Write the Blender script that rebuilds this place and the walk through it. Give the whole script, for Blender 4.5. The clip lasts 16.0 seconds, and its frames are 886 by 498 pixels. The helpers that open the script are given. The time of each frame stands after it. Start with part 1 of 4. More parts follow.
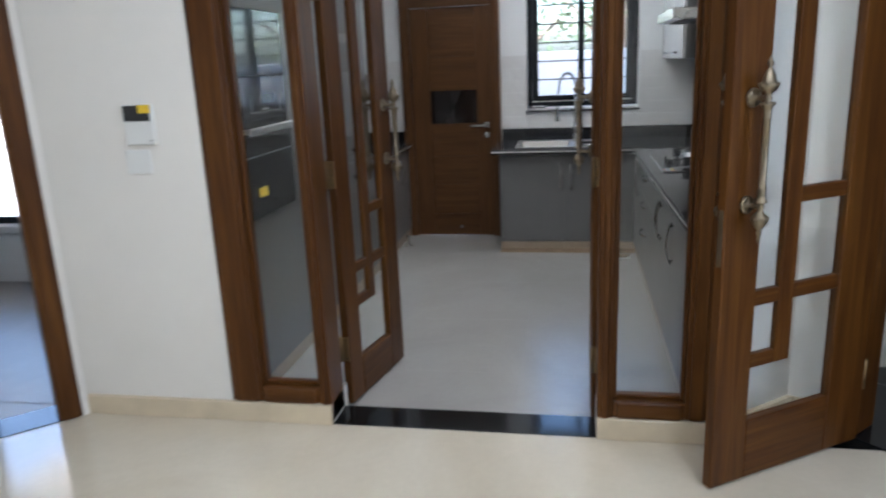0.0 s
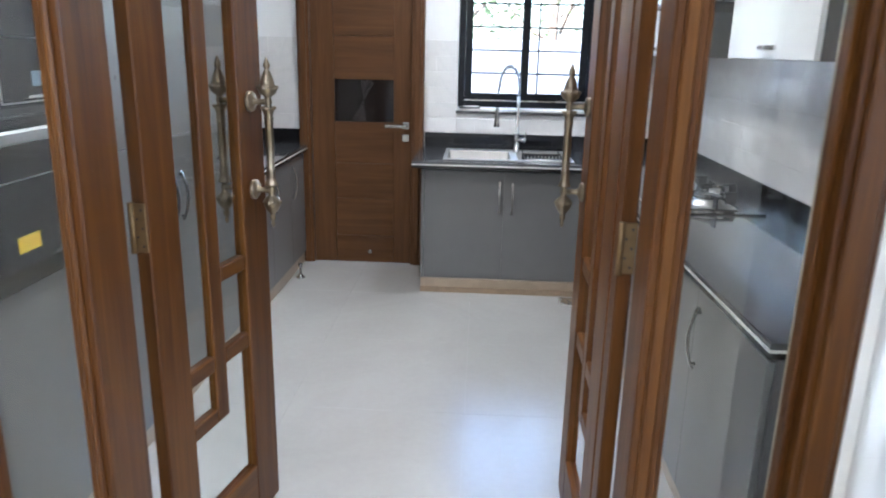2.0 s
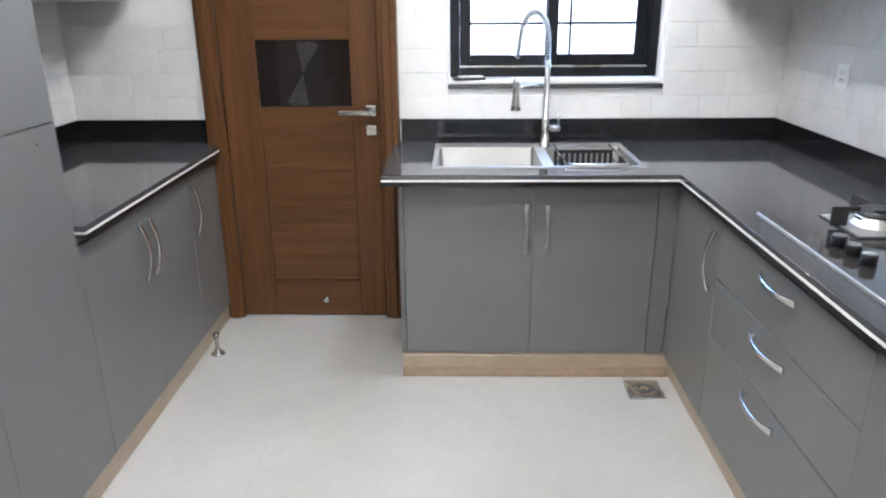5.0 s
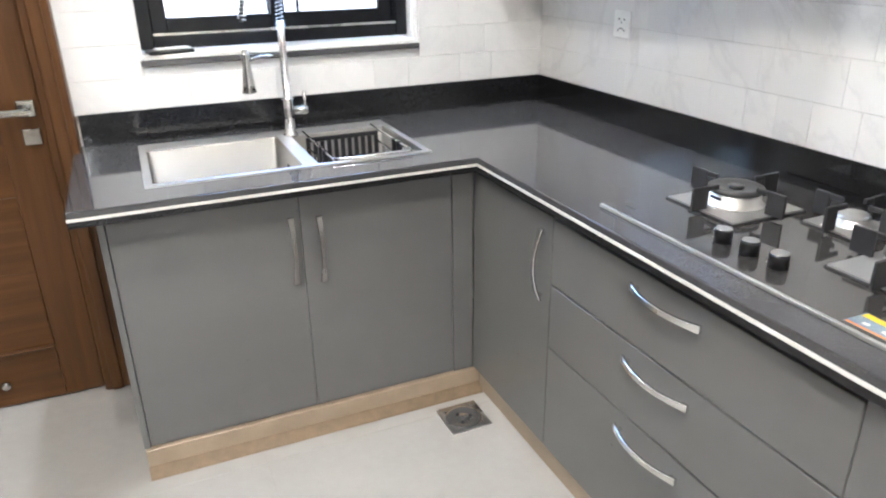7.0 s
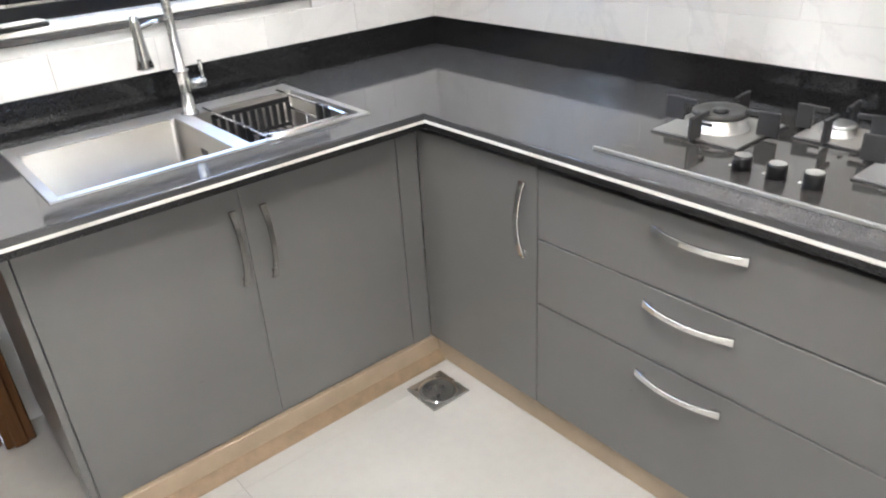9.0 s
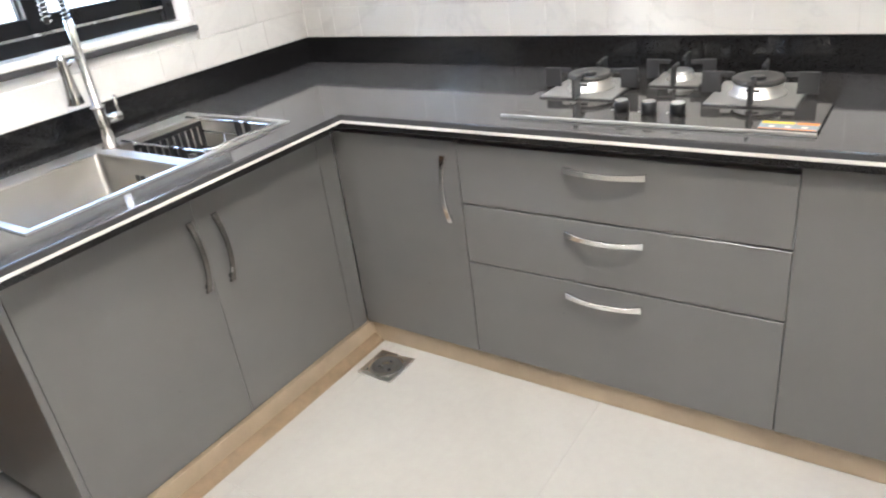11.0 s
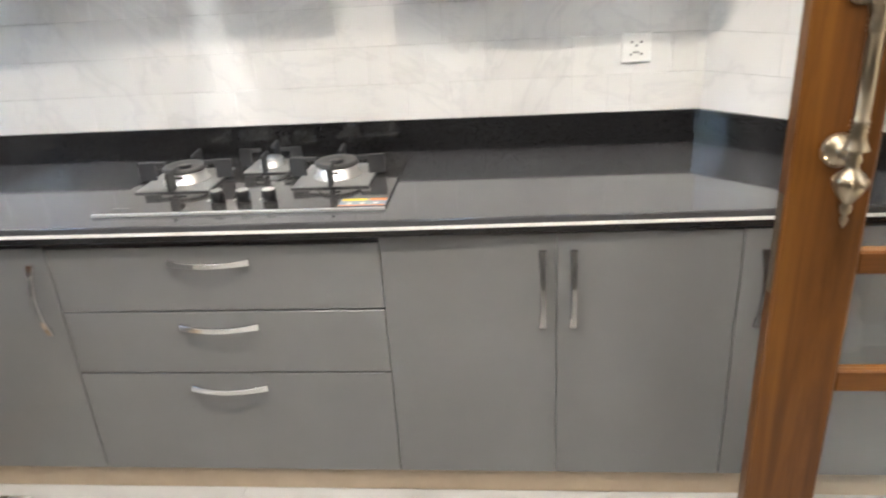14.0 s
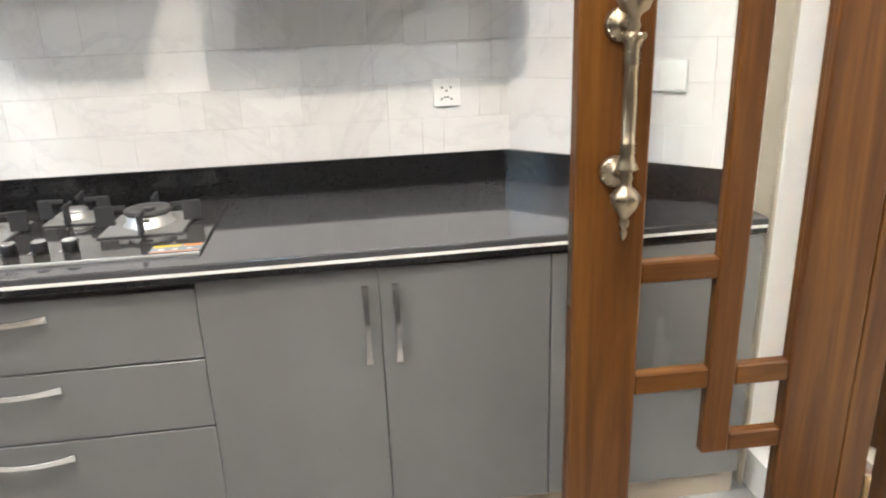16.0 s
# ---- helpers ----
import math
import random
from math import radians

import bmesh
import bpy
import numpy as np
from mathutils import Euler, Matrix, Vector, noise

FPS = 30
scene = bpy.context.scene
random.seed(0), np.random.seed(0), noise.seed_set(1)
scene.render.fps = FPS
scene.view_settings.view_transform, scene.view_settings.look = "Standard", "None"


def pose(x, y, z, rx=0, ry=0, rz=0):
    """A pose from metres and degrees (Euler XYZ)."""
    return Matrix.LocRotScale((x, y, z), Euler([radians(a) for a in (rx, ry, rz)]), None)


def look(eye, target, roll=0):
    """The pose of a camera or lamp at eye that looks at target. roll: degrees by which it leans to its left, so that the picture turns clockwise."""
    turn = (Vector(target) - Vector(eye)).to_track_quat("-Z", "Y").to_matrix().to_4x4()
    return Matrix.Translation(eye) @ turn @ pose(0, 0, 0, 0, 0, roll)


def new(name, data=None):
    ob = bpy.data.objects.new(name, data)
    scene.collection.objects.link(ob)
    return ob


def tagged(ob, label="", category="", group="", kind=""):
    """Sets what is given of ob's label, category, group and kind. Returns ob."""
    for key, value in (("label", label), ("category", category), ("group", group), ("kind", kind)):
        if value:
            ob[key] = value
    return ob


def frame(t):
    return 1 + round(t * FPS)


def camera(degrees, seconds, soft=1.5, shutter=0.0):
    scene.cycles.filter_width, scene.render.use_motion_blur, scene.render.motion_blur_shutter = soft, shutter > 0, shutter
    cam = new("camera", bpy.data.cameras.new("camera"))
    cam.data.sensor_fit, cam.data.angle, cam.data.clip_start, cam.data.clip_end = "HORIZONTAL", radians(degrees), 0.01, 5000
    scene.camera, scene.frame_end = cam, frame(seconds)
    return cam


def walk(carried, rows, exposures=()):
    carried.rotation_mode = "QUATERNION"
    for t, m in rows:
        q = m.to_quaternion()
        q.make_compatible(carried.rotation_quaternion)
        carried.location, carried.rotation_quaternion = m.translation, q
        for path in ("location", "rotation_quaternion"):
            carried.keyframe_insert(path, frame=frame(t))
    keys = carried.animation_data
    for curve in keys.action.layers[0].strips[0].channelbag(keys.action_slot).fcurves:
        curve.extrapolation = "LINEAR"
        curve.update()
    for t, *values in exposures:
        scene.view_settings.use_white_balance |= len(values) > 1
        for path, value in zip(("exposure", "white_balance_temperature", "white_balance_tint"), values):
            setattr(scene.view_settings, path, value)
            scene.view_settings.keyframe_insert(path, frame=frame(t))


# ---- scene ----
cam = camera(63.9, 16.0, soft=2.0, shutter=0.5)
PATH = [
    (0, (0.052, 0.272, 1.608), (-0.311, 2.172, 1.102), -2.5),
    (0.5, (-0.068, 0.573, 1.621), (-0.19, 2.503, 1.111), -1.7),
    (1, (-0.102, 0.952, 1.585), (-0.163, 2.88, 1.057), -1.9),
    (1.5, (-0.119, 1.314, 1.598), (-0.234, 3.226, 1.024), -0.8),
    (2, (-0.206, 1.665, 1.578), (-0.297, 3.589, 1.038), 1.3),
    (2.5, (-0.254, 1.973, 1.584), (-0.283, 3.885, 0.998), 0.6),
    (3, (-0.229, 2.302, 1.561), (-0.311, 4.213, 0.977), -0.1),
    (5.5, (-0.345, 3.706, 1.513), (-0.353, 5.581, 0.818), -0.7),
    (6, (-0.343, 3.87, 1.499), (-0.189, 5.724, 0.767), -0.5),
    (6.5, (-0.364, 4.09, 1.487), (0.131, 5.875, 0.734), -0.4),
    (7, (-0.428, 4.266, 1.484), (0.301, 5.959, 0.707), -0.9),
    (7.5, (-0.431, 4.419, 1.472), (0.313, 6.079, 0.642), -2.6),
    (8, (-0.485, 4.567, 1.462), (0.38, 6.141, 0.582), -2.1),
    (10.5, (-1.004, 4.66, 1.495), (0.35, 5.817, 0.584), -8.3),
    (11, (-1.089, 4.639, 1.466), (0.344, 5.717, 0.579), -7.7),
    (11.5, (-1.135, 4.617, 1.475), (0.381, 5.609, 0.628), -7.0),
    (12, (-1.159, 4.605, 1.47), (0.425, 5.534, 0.678), -6.3),
    (12.5, (-1.158, 4.583, 1.473), (0.479, 5.442, 0.708), -6.1),
    (13, (-1.154, 4.569, 1.458), (0.562, 5.291, 0.726), -4.6),
    (13.5, (-1.13, 4.544, 1.452), (0.678, 4.987, 0.72), -3.6),
    (14, (-1.115, 4.513, 1.51), (0.714, 4.709, 0.725), -3.6),
    (14.5, (-1.141, 4.497, 1.464), (0.73, 4.544, 0.758), -3.0),
    (15, (-1.15, 4.48, 1.454), (0.734, 4.427, 0.785), -2.4),
    (15.5, (-1.157, 4.473, 1.464), (0.722, 4.316, 0.799), -2.2),
    (16, (-1.151, 4.45, 1.46), (0.725, 4.211, 0.809), -2.1),
]
EXPO = [(0.0, 3.28, 5300, 10), (0.5, 3.8, 5350, 10), (1.0, 4.13, 5600, 10), (1.5, 4.3, 5450, 10), (2.0, 4.38, 5200, 10), (3.2, 4.56, 5050, 10), (5.3, 4.93, 5500, 10), (8.2, 5.1, 5750, 10), (12.5, 5.18, 5980, 10), (16.0, 5.2, 6000, 10)]
walk(cam, [(t, look(eye, target, roll)) for t, eye, target, roll in PATH], EXPO)

# ---- light ----
world = bpy.data.worlds.new("world")
scene.world = world
world.use_nodes = True
wn = world.node_tree
sky = wn.nodes.new("ShaderNodeTexSky")
sky.sky_type, sky.sun_disc = "NISHITA", False
sky.dust_density, sky.ozone_density = 4.0, 0.4
sky.sun_elevation, sky.sun_rotation = radians(35.3), radians(225)
wn.links.new(sky.outputs[0], wn.nodes["Background"].inputs[0])
wn.nodes["Background"].inputs[1].default_value = 0.15
sun = new("sun", bpy.data.lights.new("sun", "SUN"))
sun.data.energy, sun.data.angle, sun.data.color = 5.0, radians(0.5), (1.0, 0.95, 0.88)
sun.matrix_world = look((-3, -3, 3), (0, 0, 0))


def lamp(name, eye, target, w, h, power, color, shape="RECTANGLE"):
    d = bpy.data.lights.new(name, "AREA")
    d.shape, d.size, d.size_y, d.energy, d.color = shape, w, h, power, color
    ob = new(name, d)
    ob.matrix_world = look(eye, target)
    return ob


WARM, SOFT, PALE_W = (1.0, 0.98, 0.95), (1.0, 0.81, 0.61), (1.0, 0.97, 0.93)
# first three follow cast shadows; the last is an added fill lamp
SPOTS = [(-0.55, 4.3, 0.74), (-0.55, 5.3, 0.48), (0.02, 6.13, 0.58), (-1.35, 4.6, 0.60)]
for sx, sy, watts in SPOTS:
    lamp("unseen_downlight_lamp", (sx, sy, 2.955), (sx, sy, 0), 0.138, 0.138, watts, SOFT if sx == -0.55 else PALE_W, "DISK")
# added to light the lounge; no fittings are known there
LOUNGE_FILL_SPOTS = [(-1.2, 1.2, 1.9), (0.9, 1.2, 1.9), (-1.2, -1.4, 0.7), (0.9, -1.4, 0.7)]
for sx, sy, watts in LOUNGE_FILL_SPOTS:
    lamp("unseen_downlight_lamp", (sx, sy, 2.955), (sx, sy, 0), 0.16, 0.16, watts, WARM, "DISK")
# added fill lamp in a made opening; no lounge window is known
lamp("lounge_fill", (2.80, 0.85, 1.5), (0, 0.7, 1.0), 1.05, 1.45, 3.0, (0.90, 0.95, 1.0))


# ---- materials ----
def material(name, base, rough=0.5, metal=0.0, spec=0.5):
    m = bpy.data.materials.new(name)
    m.use_nodes = True
    b = m.node_tree.nodes["Principled BSDF"]
    b.inputs["Base Color"].default_value = (*base, 1)
    b.inputs["Roughness"].default_value = rough
    b.inputs["Metallic"].default_value = metal
    b.inputs["Specular IOR Level"].default_value = spec
    return m, m.node_tree, b


def coords(nt, scale=(1, 1, 1), world_space=False):
    mp = nt.nodes.new("ShaderNodeMapping")
    mp.inputs["Scale"].default_value = scale
    if world_space:
        nt.links.new(nt.nodes.new("ShaderNodeNewGeometry").outputs["Position"], mp.inputs[0])
    else:
        nt.links.new(nt.nodes.new("ShaderNodeTexCoord").outputs["Object"], mp.inputs[0])
    return mp.outputs[0]


def noise_tex(nt, vec, scale, detail=4.0, rough=0.55, distort=0.0):
    n = nt.nodes.new("ShaderNodeTexNoise")
    n.inputs["Scale"].default_value, n.inputs["Detail"].default_value = scale, detail
    n.inputs["Roughness"].default_value, n.inputs["Distortion"].default_value = rough, distort
    nt.links.new(vec, n.inputs["Vector"])
    return n.outputs["Fac"]


def ramp(nt, fac, stops):
    r = nt.nodes.new("ShaderNodeValToRGB")
    e = r.color_ramp.elements
    e[0].position, e[0].color = stops[0][0], (*stops[0][1], 1)
    e[1].position, e[1].color = stops[-1][0], (*stops[-1][1], 1)
    for p, c in stops[1:-1]:
        e.new(p).color = (*c, 1)
    nt.links.new(fac, r.inputs[0])
    return r.outputs["Color"]


def bump(nt, b, fac, strength, dist=0.002):
    n = nt.nodes.new("ShaderNodeBump")
    n.inputs["Strength"].default_value, n.inputs["Distance"].default_value = strength, dist
    nt.links.new(fac, n.inputs["Height"])
    nt.links.new(n.outputs[0], b.inputs["Normal"])


def mix_color(nt, fac, a, c, mode="MIX"):
    m = nt.nodes.new("ShaderNodeMix")
    m.data_type, m.blend_type = "RGBA", mode
    if isinstance(fac, float):
        m.inputs[0].default_value = fac
    else:
        nt.links.new(fac, m.inputs[0])
    for s, v in ((m.inputs[6], a), (m.inputs[7], c)):
        if isinstance(v, tuple):
            s.default_value = (*v, 1)
        else:
            nt.links.new(v, s)
    return m.outputs[2]


def rough_vary(nt, b, fac, lo, hi):
    r = nt.nodes.new("ShaderNodeMapRange")
    r.inputs["To Min"].default_value, r.inputs["To Max"].default_value = lo, hi
    nt.links.new(fac, r.inputs[0])
    nt.links.new(r.outputs[0], b.inputs["Roughness"])


def wood(name, axis, dark, mid, light, rough=0.38):
    m, nt, b = material(name, mid, rough, 0.0, 0.22)
    long, fine = [26, 26, 26], [150, 150, 150]
    long[axis], fine[axis] = 1.3, 5
    a = noise_tex(nt, coords(nt, long), 1.0, 6, 0.62, 0.6)
    f = noise_tex(nt, coords(nt, fine), 1.0, 3, 0.6)
    c1 = ramp(nt, a, [(0.30, dark), (0.5, mid), (0.70, light)])
    c2 = ramp(nt, f, [(0.3, (0.86, 0.86, 0.86)), (0.65, (1, 1, 1))])
    nt.links.new(mix_color(nt, 0.75, c1, c2, "MULTIPLY"), b.inputs["Base Color"])
    rough_vary(nt, b, f, rough - 0.08, rough + 0.14)
    bump(nt, b, f, 0.18, 0.0015)
    b.inputs["Coat Weight"].default_value, b.inputs["Coat Roughness"].default_value = 0.04, 0.2
    return m


WD, WM, WL = (0.052, 0.0165, 0.0030), (0.088, 0.0320, 0.0052), (0.132, 0.0530, 0.0082)
WOOD = wood("stained_teak", 2, WD, WM, WL)
WOOD_H = wood("stained_teak_crosswise", 0, WD, WM, WL)
BD, BM_, BL = (0.064, 0.0275, 0.0090), (0.086, 0.0375, 0.0120), (0.110, 0.049, 0.0155)
WOOD_B = wood("honey_teak", 2, BD, BM_, BL)
WOOD_BH = wood("honey_teak_crosswise", 0, BD, BM_, BL)


def plain(name, base, rough, metal=0.0, vary=0.12, scale=9.0, bumps=0.0, spec=0.5):
    m, nt, b = material(name, base, rough, metal, spec)
    n = noise_tex(nt, coords(nt), scale, 5, 0.6)
    f = noise_tex(nt, coords(nt), scale * 22, 2, 0.5)
    lo, hi = tuple(v * (1 - vary) for v in base), tuple(min(1, v * (1 + vary)) for v in base)
    nt.links.new(ramp(nt, n, [(0.3, lo), (0.7, hi)]), b.inputs["Base Color"])
    rough_vary(nt, b, n, max(0.02, rough * 0.8), min(1, rough * 1.25))
    if bumps:
        bump(nt, b, f, bumps, 0.001)
    return m


CREAM = plain("cream_wall_paint", (0.82, 0.79, 0.735), 0.55, vary=0.02, scale=3, bumps=0.12)
PAINT = plain("white_wall_paint", (0.80, 0.80, 0.79), 0.6, vary=0.02, scale=3, bumps=0.12)
CEIL = plain("ceiling_paint", (0.82, 0.82, 0.80), 0.75, vary=0.02, scale=3)
GREY = plain("grey_cabinet_laminate", (0.142, 0.141, 0.137), 0.29, vary=0.04, scale=5, bumps=0.05)
GREY_D = plain("carcass_dark", (0.035, 0.035, 0.035), 0.6, vary=0.1)
WHITE_G = plain("white_gloss_laminate", (0.80, 0.80, 0.80), 0.12, vary=0.02)
PALE = plain("pale_blue_grey_laminate", (0.36, 0.40, 0.41), 0.30, vary=0.03)
DECK = plain("brushed_sink_steel", (0.60, 0.595, 0.58), 0.42, 1.0, 0.03, 5)
STEEL = plain("brushed_steel", (0.64, 0.64, 0.63), 0.27, 1.0, 0.02, 3)
TRAY = plain("satin_steel_tray", (0.46, 0.46, 0.45), 0.62, 1.0, 0.03, 6)
BOWL = plain("drawn_steel", (0.40, 0.385, 0.36), 0.33, 1.0, 0.05, 4)
CHROME = plain("chrome", (0.78, 0.78, 0.78), 0.12, 1.0, 0.01, 3)
TAP = plain("brushed_tap_steel", (0.62, 0.615, 0.60), 0.2, 1.0, 0.02, 4)
SATIN = plain("satin_nickel", (0.50, 0.50, 0.495), 0.16, 1.0, 0.01, 3)
CAST_AL = plain("cast_aluminium", (0.80, 0.79, 0.77), 0.42, 1.0, 0.03, 20)
BRASS = plain("antique_brass", (0.26, 0.215, 0.15), 0.31, 1.0, 0.07, 30)
IRON = plain("cast_iron_black", (0.022, 0.022, 0.024), 0.5, vary=0.2, scale=40, bumps=0.3)
BLACK_AL = plain("black_aluminium", (0.008, 0.009, 0.011), 0.24, vary=0.1, spec=0.3)
BLACK_PL = plain("black_plastic", (0.012, 0.012, 0.013), 0.3, vary=0.1)
BLACK_GL = plain("black_glass", (0.010, 0.010, 0.011), 0.05, vary=0.1, spec=0.6)
WHITE_PL = plain("white_plastic", (0.78, 0.78, 0.75), 0.3, vary=0.02)
YELLOW = plain("yellow_sticker_paper", (0.80, 0.55, 0.02), 0.45, vary=0.05)
ORANGE = plain("orange_print", (0.75, 0.22, 0.03), 0.45, vary=0.05)
BLUE_PR = plain("grey_blue_print", (0.20, 0.27, 0.33), 0.4, vary=0.2, scale=120)
HINGE_M = plain("worn_brass_hinge", (0.25, 0.17, 0.085), 0.5, 1.0, 0.15, 40)
# chrome darkened for the dim surroundings that upright handles mirror
HANDLE_DIM = plain("chrome_dim_reflection", (0.27, 0.265, 0.255), 0.25, 1.0, 0.02, 5)
STRIP = plain("pale_inlay_strip", (0.74, 0.73, 0.69), 0.25, vary=0.03)
SKIRT = plain("cream_marble_skirting", (0.66, 0.56, 0.40), 0.22, vary=0.08, scale=7)
MORTAR = plain("brown_mortar_fillet", (0.23, 0.165, 0.10), 0.6, vary=0.15, scale=25, bumps=0.2)
# cream wall's shade put into a beige colour
WALL_SHADE = plain("shaded_wall_beige", (0.40, 0.345, 0.255), 0.4, vary=0.08, scale=8)
PLINTH = plain("beige_tile_plinth", (0.37, 0.29, 0.205), 0.3, vary=0.10, scale=8)
GROUT = plain("grout", (0.70, 0.68, 0.65), 0.7, vary=0.05)
GROUT_F = plain("floor_grout", (0.40, 0.39, 0.365), 0.4, vary=0.05)
GROUND = plain("bare_ground", (0.22, 0.19, 0.15), 0.9, vary=0.3, scale=2, bumps=0.5)
OUT_WALL = plain("painted_boundary_wall", (0.62, 0.61, 0.60), 0.8, vary=0.06, scale=3, bumps=0.3)
BARK = plain("bark", (0.12, 0.085, 0.06), 0.9, vary=0.35, scale=12, bumps=0.6)
PLANK = plain("grey_wood_plank", (0.30, 0.29, 0.28), 0.32, vary=0.08, scale=6)
HOB_GL = plain("smoked_hob_glass", (0.040, 0.038, 0.037), 0.06, vary=0.1, spec=0.8)
RING = plain("grey_enamel_ring", (0.05, 0.05, 0.05), 0.45, vary=0.2, scale=40)
BLACK_T = plain("black_granite_tile", (0.010, 0.011, 0.012), 0.10, vary=0.3, scale=60)
RUBBER = plain("black_rubber", (0.02, 0.02, 0.02), 0.7)


def leaf_mat():
    m, nt, b = material("foliage", (0.06, 0.10, 0.03), 0.6)
    oi = nt.nodes.new("ShaderNodeNewGeometry").outputs["Random Per Island"]
    nt.links.new(ramp(nt, oi, [(0.0, (0.08, 0.11, 0.045)), (1.0, (0.13, 0.17, 0.08))]), b.inputs["Base Color"])
    return m


LEAF = leaf_mat()


def granite(name, lo, mid, hi, r0, r1, spec):
    m, nt, b = material(name, (mid,) * 3, r0, 0.0, spec)
    n = noise_tex(nt, coords(nt, world_space=True), 260, 2, 0.7)
    g = noise_tex(nt, coords(nt, world_space=True), 5, 4, 0.6)
    c = ramp(nt, n, [(0.45, (lo, lo, lo * 1.06)), (0.66, (mid, mid, mid * 1.06)), (0.8, (hi, hi, hi * 1.06))])
    nt.links.new(c, b.inputs["Base Color"])
    rough_vary(nt, b, g, r0, r1)
    return m


# one black stone twice: lightened for the lit, reflecting top, darker for uprights
GRANITE_LIT = granite("granite_lit_top", 0.054, 0.068, 0.092, 0.045, 0.085, 0.7)
GRANITE_SHADE = granite("granite_shaded_side", 0.011, 0.014, 0.018, 0.07, 0.11, 0.42)


def wall_tile(name, base, rough, vein, wave):
    m, nt, b = material(name, base, rough)
    v = coords(nt, (1, 1, 1), True)
    n = noise_tex(nt, v, 1.6, 6, 0.62, 1.8)
    line = ramp(nt, n, [(0.46, (1, 1, 1)), (0.497, (1 - vein, 1 - vein, 1 - 0.92 * vein)), (0.515, (1 - 0.35 * vein,) * 3), (0.60, (1, 1, 1))])
    rnd = nt.nodes.new("ShaderNodeObjectInfo").outputs["Random"]
    tone = ramp(nt, rnd, [(0.0, tuple(c * 0.95 for c in base)), (1.0, base)])
    nt.links.new(mix_color(nt, 1.0, tone, line, "MULTIPLY"), b.inputs["Base Color"])
    bump(nt, b, noise_tex(nt, v, 12, 3, 0.5), wave, 0.004)
    return m


TILE_M = wall_tile("white_split_tile", (0.74, 0.73, 0.71), 0.30, 0.05, 0.30)
TILE_G = wall_tile("white_marble_gloss_tile", (0.72, 0.71, 0.69), 0.18, 0.09, 0.20)


def floor_mat(name, lo, hi, rough):
    m, nt, b = material(name, hi, rough, 0.0, 1.0)
    v = coords(nt, (1, 1, 1), True)
    n = noise_tex(nt, v, 1.1, 6, 0.6, 1.2)
    f = noise_tex(nt, v, 30, 3, 0.6)
    c = ramp(nt, n, [(0.3, lo), (0.7, hi)])
    s = ramp(nt, f, [(0.3, (0.96, 0.96, 0.96)), (0.7, (1, 1, 1))])
    nt.links.new(mix_color(nt, 1.0, c, s, "MULTIPLY"), b.inputs["Base Color"])
    rough_vary(nt, b, n, rough * 0.8, rough * 1.3)
    return m


FLOOR = floor_mat("grey_white_porcelain", (0.375, 0.363, 0.34), (0.425, 0.413, 0.39), 0.235)
LOUNGE = floor_mat("cream_polished_marble", (0.66, 0.58, 0.44), (0.74, 0.67, 0.54), 0.10)


def glass_mat(name, tint=(1, 1, 1), rough=0.0):
    m, nt, b = material(name, tint, rough)
    b.inputs["Transmission Weight"].default_value = 1.0
    b.inputs["IOR"].default_value = 1.38
    return m


GLASS = glass_mat("clear_glass", (0.96, 0.98, 0.97))


def etched():
    m, nt, b = material("etched_dark_glass", (0.012, 0.009, 0.008), 0.08)
    return m


DARK_GLASS = etched()
ETCH = plain("etched_line", (0.09, 0.085, 0.08), 0.4)
GLOW = bpy.data.materials.new("lamp_glow")
GLOW.use_nodes = True
gb = GLOW.node_tree.nodes["Principled BSDF"]
gb.inputs["Emission Color"].default_value, gb.inputs["Emission Strength"].default_value = (1, 0.92, 0.8, 1), 12


# ---- mesh helpers ----
def box(bm, x0, x1, y0, y1, z0, z1, bev=0.0, m=None, seg=1):
    b = bmesh.new()
    bmesh.ops.create_cube(b, size=1.0)
    for v in b.verts:
        v.co = Vector(((x0 + x1) / 2 + v.co.x * (x1 - x0), (y0 + y1) / 2 + v.co.y * (y1 - y0), (z0 + z1) / 2 + v.co.z * (z1 - z0)))
    if bev:
        bmesh.ops.bevel(b, geom=b.edges[:], offset=bev, segments=seg, affect="EDGES", profile=0.5)
    if m is not None:
        b.transform(m)
    tmp = bpy.data.meshes.new("tmp")
    b.to_mesh(tmp)
    b.free()
    bm.from_mesh(tmp)
    bpy.data.meshes.remove(tmp)
    return bm


def B(*a, **k):
    return box(bmesh.new(), *a, **k)


def prism(pts, z0, z1):
    bm = bmesh.new()
    lo = [bm.verts.new((x, y, z0)) for x, y in pts]
    hi = [bm.verts.new((x, y, z1)) for x, y in pts]
    bm.faces.new(hi)
    bm.faces.new(lo[::-1])
    for i in range(len(pts)):
        j = (i + 1) % len(pts)
        bm.faces.new((lo[i], lo[j], hi[j], hi[i]))
    bmesh.ops.recalc_face_normals(bm, faces=bm.faces)
    return bm


def lathe(bm, profile, seg=20, m=None, smooth=True):
    rings = []
    for r, z in profile:
        rings.append([bm.verts.new((r * math.cos(6.28318 * i / seg), r * math.sin(6.28318 * i / seg), z)) for i in range(seg)])
    new_faces = []
    for a, b in zip(rings, rings[1:]):
        for i in range(seg):
            j = (i + 1) % seg
            new_faces.append(bm.faces.new((a[i], a[j], b[j], b[i])))
    for ring, flip in ((rings[0], True), (rings[-1], False)):
        new_faces.append(bm.faces.new(ring[::-1] if flip else ring))
    for f in new_faces[:-2]:
        f.smooth = smooth
    if m is not None:
        bmesh.ops.transform(bm, matrix=m, verts=[v for ring in rings for v in ring])
    return bm


